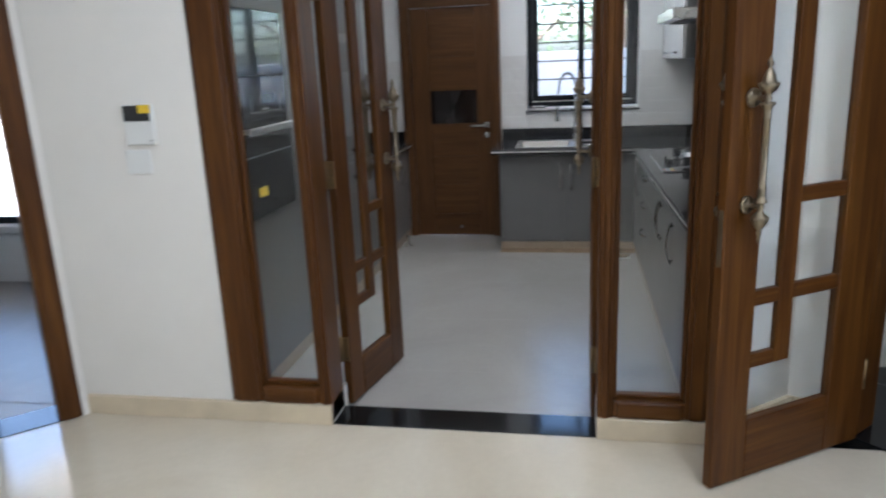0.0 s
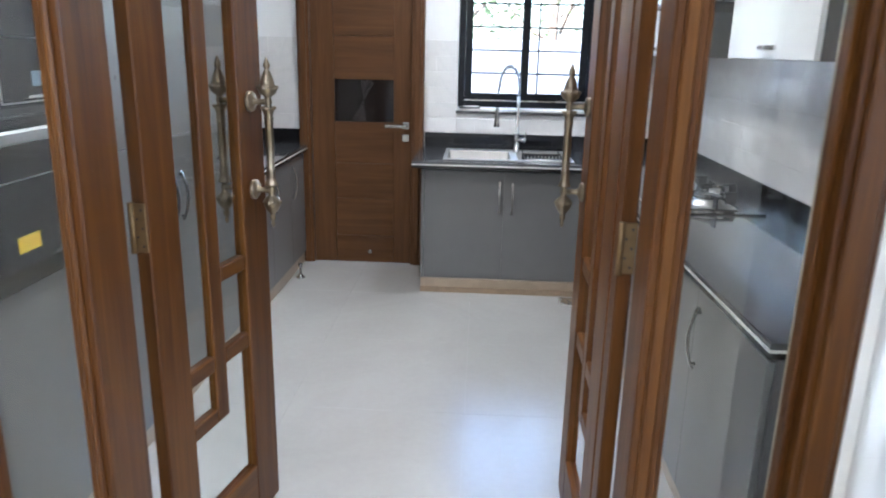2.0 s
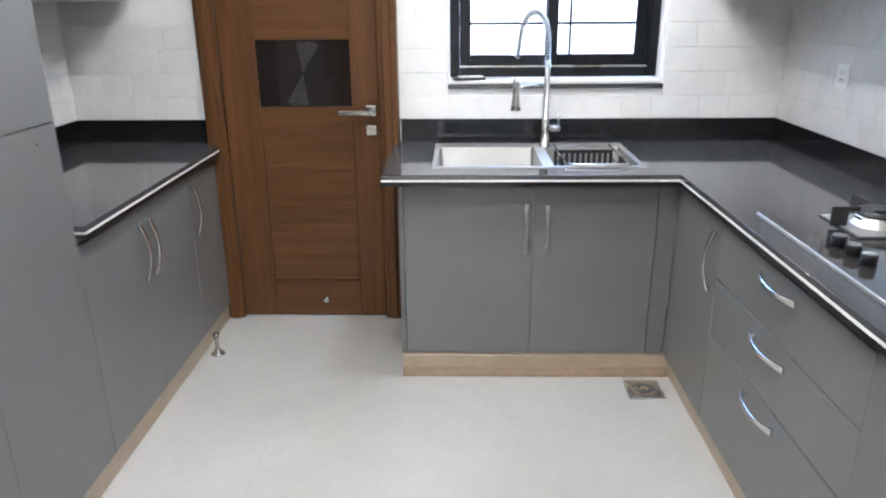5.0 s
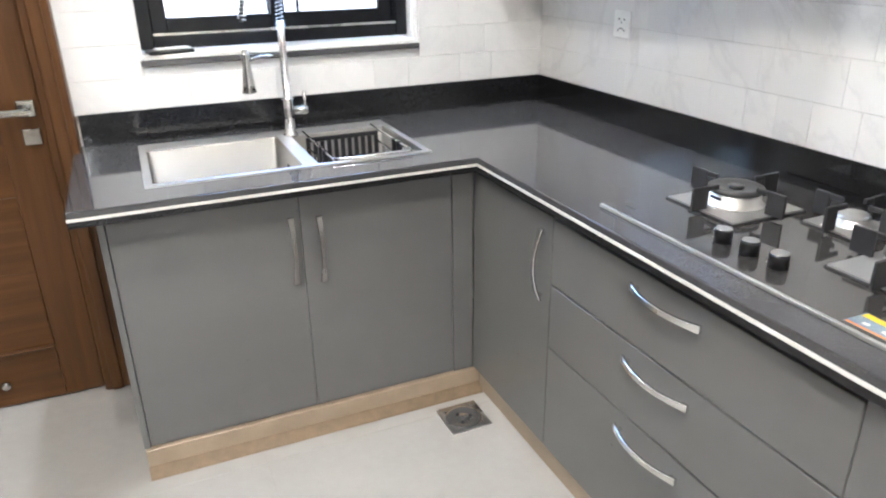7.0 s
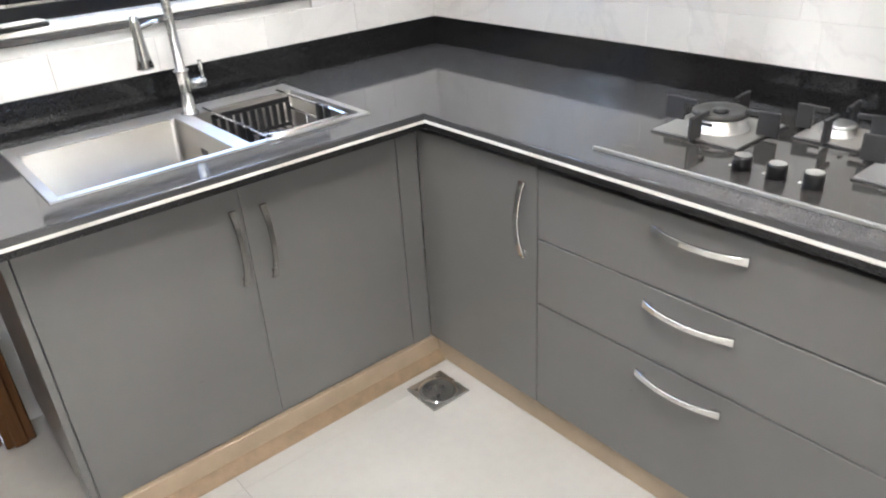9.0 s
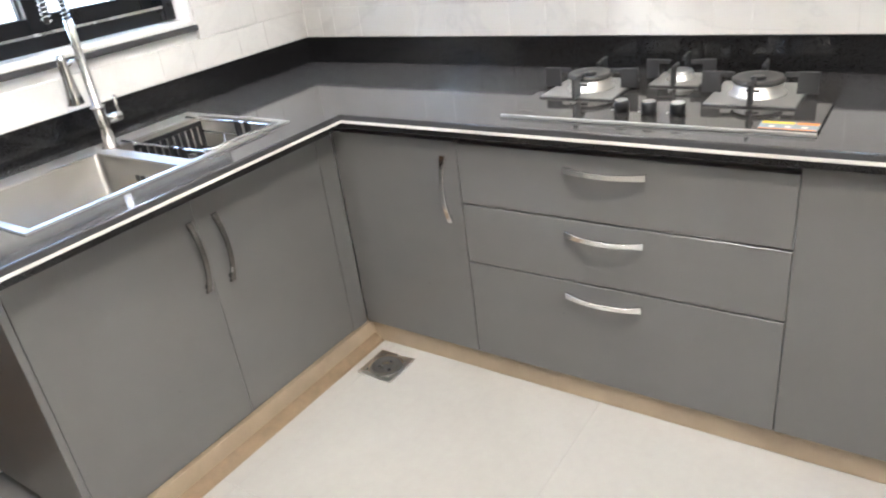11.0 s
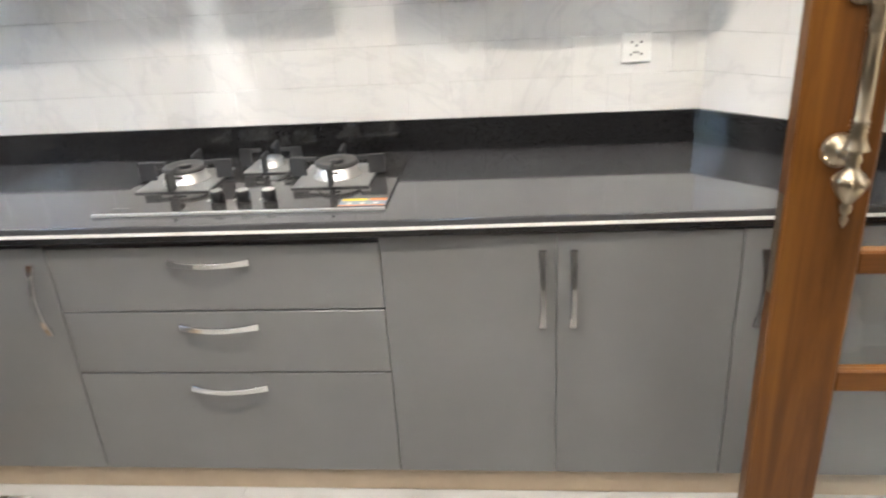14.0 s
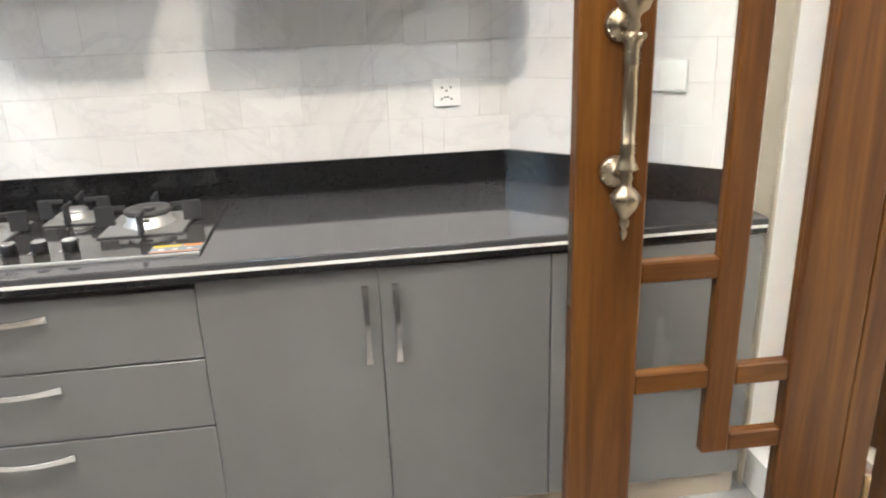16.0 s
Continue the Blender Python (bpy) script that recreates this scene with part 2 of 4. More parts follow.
def tube(bm, pts, r, seg=10):
    pts = [Vector(p) for p in pts]
    rings = []
    up = Vector((0.31, 0.87, 0.38))
    for i, p in enumerate(pts):
        d = (pts[min(i + 1, len(pts) - 1)] - pts[max(i - 1, 0)]).normalized()
        a = d.cross(up).normalized()
        c = d.cross(a)
        rings.append([bm.verts.new(p + r * (math.cos(6.28318 * k / seg) * a + math.sin(6.28318 * k / seg) * c)) for k in range(seg)])
    for a, b in zip(rings, rings[1:]):
        for k in range(seg):
            j = (k + 1) % seg
            bm.faces.new((a[k], a[j], b[j], b[k])).smooth = True
    bm.faces.new(rings[0][::-1])
    bm.faces.new(rings[-1])
    bmesh.ops.recalc_face_normals(bm, faces=bm.faces)
    return bm


def mesh_ob(name, bm, mat):
    me = bpy.data.meshes.new(name)
    bm.to_mesh(me)
    bm.free()
    me.materials.append(mat)
    return new(name, me)


def part(name, bm, mat, parent, label=""):
    ob = mesh_ob(name, bm, mat)
    ob.parent = parent
    return tagged(ob, label) if label else ob


def thing(name, m, label, category, group="", kind=""):
    ob = new(name)
    ob.empty_display_size = 0.1
    ob.matrix_world = m
    return tagged(ob, label, category, group, kind)


def single(name, bm, mat, label, category, group="", kind="", m=None):
    ob = mesh_ob(name, bm, mat)
    if m is not None:
        ob.matrix_world = m
    return tagged(ob, label, category, group, kind)


def structure(name, bm, mat, label, category):
    return single(name, bm, mat, label, category, kind="structure")


# ---- structure ----
H = 3.0
SY0, SY1, LZ = 3.074, 3.30, 0.03   # wall between lounge and kitchen; the lounge floor lies a little higher
XL, XR, YB = -2.18, 1.175, 6.91  # kitchen walls
structure("ground", B(-60, 60, -60, 60, -0.35, -0.16), GROUND, "bare earth ground outside the house", "ground")
structure("floor", B(-3.7, 3.0, -3.1, SY0 + 0.01, -0.15, LZ), LOUNGE, "polished cream marble lounge floor", "floor")
kfloor = structure("floor_kitchen", B(XL - 0.1, XR + 0.1, SY1, YB + 0.1, -0.15, -0.003), GROUT_F, "glossy pale grey porcelain tile kitchen floor", "floor")
structure("ceiling", B(-6.3, 5.3, -3.3, 7.15, H, H + 0.2), CEIL, "plain white painted ceiling", "ceiling")

bm = B(-2.36, -1.511, SY0, SY1, 0, H)
box(bm, -1.511, 0.600, SY0, SY1, 2.50, H)
structure("wall_south", bm, CREAM, "cream painted wall beside the kitchen doors", "wall")
bm = B(-1.511, -1.03, SY0 + 0.01, SY1, 0, LZ + 0.097)
box(bm, 0.150, 0.600, SY0 + 0.01, SY1, 0, LZ + 0.097)
structure("sill_wall", bm, CREAM, "low cream sill under the side lights", "wall")
structure("wall_corner", prism([(0.600, SY0), (0.626, SY0), (0.985, 3.374), (1.35, 3.74), (1.35, 3.910), (XR, 3.910), (0.658, 3.35), (0.658, SY1), (0.600, SY1)], 0, H),
          CREAM, "cream painted wall splayed at the kitchen corner", "wall")
structure("wall_east", B(XR, 1.35, 3.910, 7.13, 0, H), PAINT, "white painted kitchen wall above the tiles", "wall")
structure("wall_west", B(-2.36, XL, SY1, 7.13, 0, H), PAINT, "white painted kitchen wall behind tall units", "wall")
WX0, WX1, WZ0, WZ1 = -0.375, 0.60, 1.15, 2.28   # window opening
DX0, DX1, DZ = -1.515, -0.615, 2.18             # back door opening
bm = B(XL, DX0, YB, 7.13, 0, H)
box(bm, DX0, DX1, YB, 7.13, DZ, H)
box(bm, DX1, WX0, YB, 7.13, 0, H)
box(bm, WX0, WX1, YB, 7.13, 0, WZ0)
box(bm, WX0, WX1, YB, 7.13, WZ1, H)
box(bm, WX1, XR, YB, 7.13, 0, H)
structure("wall_north", bm, PAINT, "white painted kitchen wall with window and back door", "wall")


def seg_wall(name, p, q, thick, openings, mat, label):
    """A wall from p to q, its thickness to the left of that way; openings (u0, u1, z0, z1)."""
    d = Vector((q[0] - p[0], q[1] - p[1]))
    ln = d.length
    bm = bmesh.new()
    u = 0.0
    for u0, u1, z0, z1 in openings:
        box(bm, u, u0, 0, thick, 0, H)
        if z0 > 0:
            box(bm, u0, u1, 0, thick, 0, z0)
        box(bm, u0, u1, 0, thick, z1, H)
        u = u1
    box(bm, u, ln, 0, thick, 0, H)
    m = Matrix.Translation((p[0], p[1], 0)) @ Matrix.Rotation(math.atan2(d.y, d.x), 4, "Z")
    bm.transform(m)
    structure(name, bm, mat, label, "wall")
    return m


M_RD = seg_wall("wall_southeast", (2.745, 1.614), (0.985, 3.374), -0.2, [(1.0, 2.298, 0, 2.46)], CREAM, "cream painted splayed wall with a doorway")
M_LD = seg_wall("wall_southwest", (-2.262, 3.053), (-3.368, 1.946), -0.2, [(0.032, 1.318, 0, 2.46)], CREAM, "cream painted splayed wall with a doorway")
seg_wall("wall_lounge_east", (2.745, 1.614), (2.745, -3.0), 0.2, [(0.214, 1.314, 0.75, 2.25)], CREAM, "unseen cream lounge wall with an opening for a fill lamp")
seg_wall("wall_lounge_west", (-3.368, -3.0), (-3.368, 1.946), 0.2, [], CREAM, "plain cream lounge wall")
structure("wall_lounge_south", B(-3.6, 2.945, -3.2, -3.0, 0, H), CREAM, "plain cream lounge wall", "wall")
# skirting of the lounge
structure("baseboard", B(-2.27, -1.03, SY0 - 0.02, SY0 + 0.008, LZ, LZ + 0.097, bev=0.003), SKIRT, "cream marble skirting along the wall", "skirting")
bm = B(0.150, 0.600, SY0 - 0.02, SY0 + 0.008, LZ, LZ + 0.097, bev=0.003)
structure("baseboard", bm, SKIRT, "cream marble skirting along the wall", "skirting")
structure("baseboard", prism([(0.6005, SY0 - 0.02), (0.634, SY0 - 0.02), (0.998, 3.350), (0.982, 3.366), (0.626, SY0), (0.6005, SY0)], LZ, LZ + 0.097), SKIRT,
          "cream marble skirting along the splayed wall", "skirting")
structure("baseboard", prism([(0.999, 3.330), (1.103, 3.227), (1.118, 3.243), (0.999, 3.362)], LZ, LZ + 0.097), SKIRT, "cream marble skirting by the splayed doorway", "skirting")
structure("threshold", B(-1.029, 0.149, SY0 - 0.005, 3.25, -0.1, LZ + 0.004, bev=0.002), BLACK_T, "polished black granite threshold strip", "threshold")

structure("floor_step", B(-1.03, 0.150, 3.251, SY1, -0.1, 0.0), FLOOR, "pale grey tiled step down inside the doorway", "floor")
# west room seen through the splayed doorway
floor_w = structure("floor_west", prism([(-6.1, -3.1), (-3.537, -3.1), (-3.537, 1.899), (-2.388, 3.048), (-2.36, 3.2), (-2.36, 5.2), (-6.1, 5.2)], -0.15, LZ + 0.0005), PLANK,
                    "grey wood plank floor of the west room", "floor")
bm = B(-6.1, -5.1, 5.1, 5.3, 0, H)
box(bm, -3.35, -2.36, 5.1, 5.3, 0, H)
box(bm, -5.1, -3.35, 5.1, 5.3, 0, 0.5)
box(bm, -5.1, -3.35, 5.1, 5.3, 2.2, H)
structure("wall_west_room", bm, PAINT, "white wall with a low wide window", "wall")
bm = B(-6.3, -6.1, -3.3, 5.3, 0, H)
box(bm, -6.1, -3.5, -3.2, -3.0, 0, H)
structure("wall_west_outer", bm, PAINT, "plain white wall of the west room", "wall")
structure("threshold", prism([(-2.283, 3.032), (-3.189, 2.125), (-3.337, 2.273), (-2.430, 3.179)], -0.1, LZ + 0.004), BLACK_T, "polished black granite threshold", "threshold")

# east room with black floor
floor_e = structure("floor_east", prism([(0.985, 3.374), (2.745, 1.614), (2.945, 1.614), (2.945, -3.1), (5.1, -3.1), (5.1, 7.1), (1.35, 7.1), (1.35, 3.74)], -0.15, LZ + 0.001), BLACK_T,
          "polished black granite floor of the east room", "floor")
bm = B(1.35, 1.69, 3.92, 4.10, 0, H)
box(bm, 2.59, 5.1, 3.92, 4.10, 0, H)
box(bm, 1.69, 2.59, 3.92, 4.10, 2.26, H)
structure("wall_east_room", bm, CREAM, "cream wall with a closed dark door", "wall")
structure("wall_east_room_north", B(1.35, 5.1, 6.96, 7.10, 0, H), CREAM, "plain cream wall of the closed room", "wall")
structure("wall_east_outer", B(5.1, 5.3, -3.3, 7.1, 0, H), CREAM, "plain cream wall of the east room", "wall")
structure("wall_east_room_south", B(2.945, 5.1, -3.3, -3.1, 0, H), CREAM, "plain cream wall of the east room", "wall")


# ---- timber door screen ----
def post(bm, x0, x1, z0, z1, y0=SY0 - 0.012, y1=SY0 + 0.11):
    box(bm, x0, x1, y0 + 0.012, y1, z0, z1, bev=0.004)
    box(bm, x0 + 0.018, x1 - 0.018, y0, y0 + 0.02, z0 + 0.001, z1 - 0.001, bev=0.005)
    return bm


FT = 2.50
screen = thing("door_screen", Matrix.Translation((-0.45, SY0, LZ + 0.098)), "dark teak timber screen with glazed side lights around the kitchen doorway", "door frame", kind="structure")
OFF = Matrix.Translation((0.45, -SY0, -LZ - 0.098))


def sp(name, bm, mat, label=""):
    bm.transform(OFF)
    return part(name, bm, mat, screen, label)


for x0, x1, z0, y1 in ((-1.510, -1.360, LZ + 0.098, 3.184), (-1.084, -1.030, LZ + 0.005, 3.25), (0.150, 0.215, LZ + 0.005, 3.200), (0.506, 0.599, LZ + 0.098, 3.184)):
    sp("post", post(bmesh.new(), x0, x1, z0, FT, y1=y1), WOOD)
for x0, x1 in ((-1.360, -1.084), (0.215, 0.506)):
    sp("bottom_rail", post(bmesh.new(), x0, x1, LZ + 0.098, LZ + 0.172, y1=SY0 + 0.11), WOOD_H)
    sp("top_rail", post(bmesh.new(), x0, x1, 2.40, FT), WOOD_H)
    sp("pane", B(x0 + 0.001, x1 - 0.001, SY0 + 0.060, SY0 + 0.066, LZ + 0.173, 2.399), GLASS, "clear side light glass").visible_shadow = False
    for a, b in ((x0, x0 + 0.016), (x1 - 0.016, x1)):
        sp("glazing_bead", B(a, b, SY0 + 0.032, SY0 + 0.058, LZ + 0.173, 2.399, bev=0.003), WOOD)
    sp("glazing_bead", B(x0 + 0.017, x1 - 0.017, SY0 + 0.032, SY0 + 0.058, LZ + 0.173, LZ + 0.192, bev=0.003), WOOD_H)
for x0, x1 in ((-1.510, -1.480),):
    sp("reveal_lining", B(x0, x1, SY0 + 0.111, SY1 + 0.012, LZ + 0.098, FT, bev=0.003), WOOD)
# added strip whose beige stands in for shade on the cream wall
sp("wall_shade_strip", B(0.569, 0.655, SY1 + 0.0125, SY1 + 0.030, 0.004, FT, bev=0.005), WALL_SHADE, "beige strip for the shaded cream wall")
sp("top_rail", post(bmesh.new(), -1.030, 0.150, 2.38, FT), WOOD_H)


def ornate_handle(parent, x, y, side, zc, ext=0.0):
    """A turned pull on two rosettes; its bar stands off the leaf to the given side (-1 or 1 along y)."""
    half = [(0.0130, 0.0), (0.0120, 0.068), (0.0150, 0.071), (0.0118, 0.075), (0.0150, 0.079), (0.0118, 0.083), (0.0150, 0.087), (0.0120, 0.092),
            (0.0155, 0.104), (0.0195, 0.114), (0.0210, 0.118), (0.0120, 0.121), (0.0095, 0.126), (0.0125, 0.135), (0.0095, 0.144)]
    low = [(0.012, -0.152), (0.022, -0.160), (0.027, -0.170), (0.0265, -0.180), (0.020, -0.194), (0.011, -0.206), (0.007, -0.212), (0.010, -0.218),
           (0.009, -0.226), (0.004, -0.234), (0.007, -0.240), (0.005, -0.248), (0.001, -0.256)]
    high = [(0.012, 0.152), (0.024, 0.160), (0.029, 0.172), (0.030, 0.180), (0.024, 0.183), (0.021, 0.192), (0.018, 0.206), (0.011, 0.222), (0.006, 0.230),
            (0.009, 0.236), (0.011, 0.243), (0.006, 0.254), (0.001, 0.268)]
    prof = low[::-1] + [(r, -z) for r, z in half[:0:-1]] + half + high
    prof = [(r, z + (ext if z > 0.05 else -ext if z < -0.05 else 0)) for r, z in prof]
    off = y + side * 0.062
    bm = lathe(bmesh.new(), prof, 20, Matrix.Translation((x, off, zc)))
    h = part("pull_handle", bm, BRASS, parent, "turned antique brass pull handle with finials")
    for dz in (-0.135 - ext, 0.135 + ext):
        m = Matrix.Translation((x, y, zc + dz)) @ Matrix.Rotation(radians(90 if side < 0 else -90), 4, "X")
        bm = lathe(bmesh.new(), [(0.031, 0.0), (0.031, 0.006), (0.026, 0.012), (0.014, 0.016), (0.009, 0.022), (0.009, 0.05), (0.012, 0.058)], 24, m)
        for k in range(14):
            a = 6.28318 * k / 14
            box(bm, 0.016, 0.030, -0.003, 0.003, 0.006, 0.013, bev=0.002, m=m @ Matrix.Rotation(a, 4, "Z"))
        part("rosette", bm, BRASS, h)
    bm = bmesh.new()
    for k in range(10):
        a = 6.28318 * k / 10
        for zz, rr in ((0.178 + ext, 0.0285), (-0.172 - ext, 0.0255), (0.117 + ext, 0.0195)):
            box(bm, rr - 0.004, rr + 0.004, -0.004, 0.004, -0.006, 0.006, bev=0.003, m=Matrix.Translation((x, off, zc + zz)) @ Matrix.Rotation(a, 4, "Z"))
    part("leaf_ornament", bm, BRASS, h)
    return h


def glazed_leaf(name, m, W, flip, label, zh, lay, ext=0.0, lip=0.0):
    """A glazed door leaf; local x runs from the hinge to the free edge. flip puts the small square at the free side."""
    leaf = thing(name, m, label, "door", kind="structure")
    T2 = 0.021
    hs, fs, b0, b1, h1, h2, h3, br = lay
    z0, z1 = 0.008, 2.29

    def bar(n, x0, x1, za, zb, mat, t=T2):
        part(n, B(x0, x1, -t, t, za, zb, bev=0.004), mat, leaf)
    if lip:
        bar("hinge_strip", 0.002, lip, z0, z1, WOOD, T2 - 0.003)
    bar("hinge_stile", lip + 0.002, hs, z0, z1, WOOD)
    bar("free_stile", W - fs, W, z0, z1, WOOD)
    bar("bottom_rail", hs + 0.0005, W - fs - 0.0005, z0, br, WOOD_H)
    bar("top_rail", hs + 0.0005, W - fs - 0.0005, 2.17, z1, WOOD_H)
    g = T2 - 0.005
    bar("glazing_bar", b0, b1, h3[0], 2.1695, WOOD, g)
    a, b = (hs + 0.0005, b0 - 0.0005), (b1 + 0.0005, W - fs - 0.0005)
    small, large = (b, a) if flip else (a, b)
    bar("glazing_bar", *large, *h1, WOOD_H, g)
    bar("glazing_bar", *large, *h2, WOOD_H, g)
    bar("glazing_bar", *small, *h2, WOOD_H, g)
    bar("glazing_bar", *small, *h3, WOOD_H, g)
    part("pane", B(hs - 0.005, W - fs + 0.005, -0.003, 0.003, br - 0.005, 2.175), GLASS, leaf, "clear door glass").visible_shadow = False
    for side in (-1, 1):
        ornate_handle(leaf, W - fs / 2 - 0.004, side * T2, side, zh, ext)
    for hz in (0.295, 1.14, 1.95):
        bm = lathe(bmesh.new(), [(0.008, -0.064), (0.008, 0.064)], 12, Matrix.Translation((-0.006, T2 - 0.004, hz)))
        box(bm, -0.004, 0.0015, -T2 + 0.001, T2 - 0.004, hz - 0.062, hz + 0.062, bev=0.001)
        hinge = part("hinge", bm, HINGE_M, leaf, "worn brass butt hinge")
        for k in range(5):
            sx = Matrix.Translation((-0.0038, -0.009 + 0.014 * (k % 2), hz - 0.046 + 0.023 * k)) @ Matrix.Rotation(radians(-90), 4, "Y")
            part("screw", lathe(bmesh.new(), [(0.0034, 0.0), (0.0028, 0.0008)], 10, sx), IRON, hinge)
    part("lock_plate", B(W - 0.0005, W + 0.0015, -0.010, 0.010, 0.86, 1.06, bev=0.0008), BRASS, leaf, "brass lock face plate")
    return leaf


def turned(x, y, dx, dy, z=0.0):
    return Matrix.Translation((x, y, z)) @ Matrix.Rotation(math.atan2(dy, dx), 4, "Z")


LAY = (0.130, 0.145, 0.255, 0.318, (0.900, 0.948), (0.640, 0.690), (0.470, 0.518), 0.205)
glazed_leaf("door_1", turned(-1.030, 3.318, 0.118, 0.588), 0.60, False, "open dark teak glazed kitchen door with lattice bars", 1.28, LAY)
LAY2 = (0.235, 0.145, 0.360, 0.423) + LAY[4:]
glazed_leaf("door_2", turned(0.1485, 3.287, 0.008, 0.63), 0.737, False, "open dark teak glazed kitchen door with lattice bars", 1.28, LAY2, lip=0.075)
LAY3 = (0.200, 0.163, 0.427, 0.501, (1.049, 1.105), (0.692, 0.748), (0.453, 0.506), 0.247)
glazed_leaf("door_3", turned(1.191, 3.176, -0.830, -0.555, LZ), 0.785, True, "open teak glazed door swung into the lounge", 1.250, LAY3, 0.042)
for nm, mm, u0, u1 in (("door_frame_southeast", M_RD, 1.0, 2.298), ("door_frame_southwest", M_LD, 0.032, 1.318)):
    fr = thing(nm, Matrix.Translation((0, 0, LZ)) @ mm, "dark teak frame of the splayed doorway", "door frame", kind="structure")
    for a, b in ((u0, u0 + 0.10), (u1 - 0.10, u1)):
        bm = B(a, b, -0.17, 0.012, 0.005, 2.349, bev=0.005)
        box(bm, a + 0.02, b - 0.02, 0.01, 0.022, 0.006, 2.345, bev=0.004)
        part("jamb", bm, WOOD, fr)
    part("head", B(u0 + 0.1005, u1 - 0.1005, -0.17, 0.012, 2.25, 2.349, bev=0.005), WOOD_H, fr)

# dark closed door in the east room
ed = thing("door_4", Matrix.Translation((1.69, 3.92, LZ)), "closed dark brown wooden door in the east room", "door", kind="structure")
part("frame", B(0, 0.09, -0.02, 0.16, 0.003, 2.15, bev=0.004), WOOD, ed)
part("frame", B(0.81, 0.90, -0.02, 0.16, 0.003, 2.15, bev=0.004), WOOD, ed)
part("frame", B(0.0905, 0.8095, -0.02, 0.16, 2.07, 2.15, bev=0.004), WOOD_H, ed)
part("leaf", B(0.093, 0.807, 0.03, 0.07, 0.006, 2.067, bev=0.004), WOOD, ed)
bm = lathe(bmesh.new(), [(0.026, 0), (0.026, 0.008), (0.010, 0.012), (0.010, 0.05)], 18, Matrix.Translation((0.17, 0.03, 1.05)) @ Matrix.Rotation(radians(90), 4, "X"))
box(bm, 0.16, 0.29, -0.03, -0.012, 1.042, 1.06, bev=0.005)
part("lever_handle", bm, SATIN, ed, "satin steel lever handle")


# ---- back door ----
bd = thing("door_5", Matrix.Translation((-1.06, 6.80, 0)), "closed teak panelled back door with dark etched glass", "door", kind="structure")
for x0, x1 in ((-0.452, -0.365), (0.362, 0.447)):
    bm = B(x0, x1, 0.0, 0.11, 0.002, 2.178, bev=0.004)
    box(bm, x0 + 0.022, x1 - 0.022, -0.012, 0.01, 0.003, 2.177, bev=0.005)
    part("jamb", bm, WOOD_B, bd)
part("head", B(-0.3645, 0.3615, 0.0, 0.11, 2.09, 2.178, bev=0.004), WOOD_BH, bd)
part("stile", B(-0.362, -0.197, 0.03, 0.07, 0.006, 2.087, bev=0.003), WOOD_B, bd)
part("stile", B(0.232, 0.359, 0.03, 0.07, 0.006, 2.087, bev=0.003), WOOD_B, bd)
for z0, z1, d in ((0.006, 0.205, 0.033), (0.214, 0.496, 0.037), (0.497, 0.760, 0.036), (0.761, 1.062, 0.037), (1.362, 1.66, 0.036), (1.661, 2.087, 0.033)):
    part("panel", B(-0.1965, 0.2315, d, 0.066, z0, z1, bev=0.0012), WOOD_BH, bd)
part("core", B(-0.1965, 0.2315, 0.0665, 0.070, 0.0065, 2.0865), WOOD_B, bd)
part("panel_moulding", B(-0.195, 0.230, 0.022, 0.045, 0.205, 0.214, bev=0.002), WOOD_BH, bd)
part("glass_panel", B(-0.196, 0.231, 0.040, 0.062, 1.063, 1.361), DARK_GLASS, bd, "dark glass with etched wave lines")
bm = bmesh.new()
for k in range(15):   # glint of concentric etched rings as pale arcs, above and below the glass's middle
    r = 0.012 + 0.0096 * k
    for turn in (0, 180):
        pts = [(0.012 + r * math.cos(radians(a + turn)), 0.0385, 1.212 + r * math.sin(radians(a + turn))) for a in range(98, 55, -4)]
        pts = [p for p in pts if 1.068 < p[2] < 1.356]
        if len(pts) > 2:
            tube(bm, pts, 0.0013, 5)
part("etched_glint", bm, ETCH, bd, "pale arcs for the glint on the etched rings")
bm = B(0.294, 0.346, 0.018, 0.030, 1.018, 1.070, bev=0.003)
lathe(bm, [(0.011, 0), (0.011, 0.045)], 14, Matrix.Translation((0.321, 0.02, 1.044)) @ Matrix.Rotation(radians(90), 4, "X"))
box(bm, 0.175, 0.332, -0.034, -0.020, 1.030, 1.052, bev=0.004)
part("lever_handle", bm, SATIN, bd, "satin nickel lever handle")
bm = B(0.294, 0.346, 0.020, 0.030, 0.928, 0.980, bev=0.003)
lathe(bm, [(0.012, 0), (0.012, 0.008)], 14, Matrix.Translation((0.32, 0.021, 0.954)) @ Matrix.Rotation(radians(90), 4, "X"))
part("key_plate", bm, SATIN, bd, "satin nickel key plate")
part("strike_plate", B(0.359, 0.3615, 0.032, 0.05, 0.95, 1.07), SATIN, bd)
bm = lathe(bmesh.new(), [(0.017, 0), (0.017, 0.008), (0.010, 0.014)], 16, Matrix.Translation((0.055, 0.031, 0.09)) @ Matrix.Rotation(radians(90), 4, "X"))
part("door_catch", bm, SATIN, bd, "small round steel door catch")

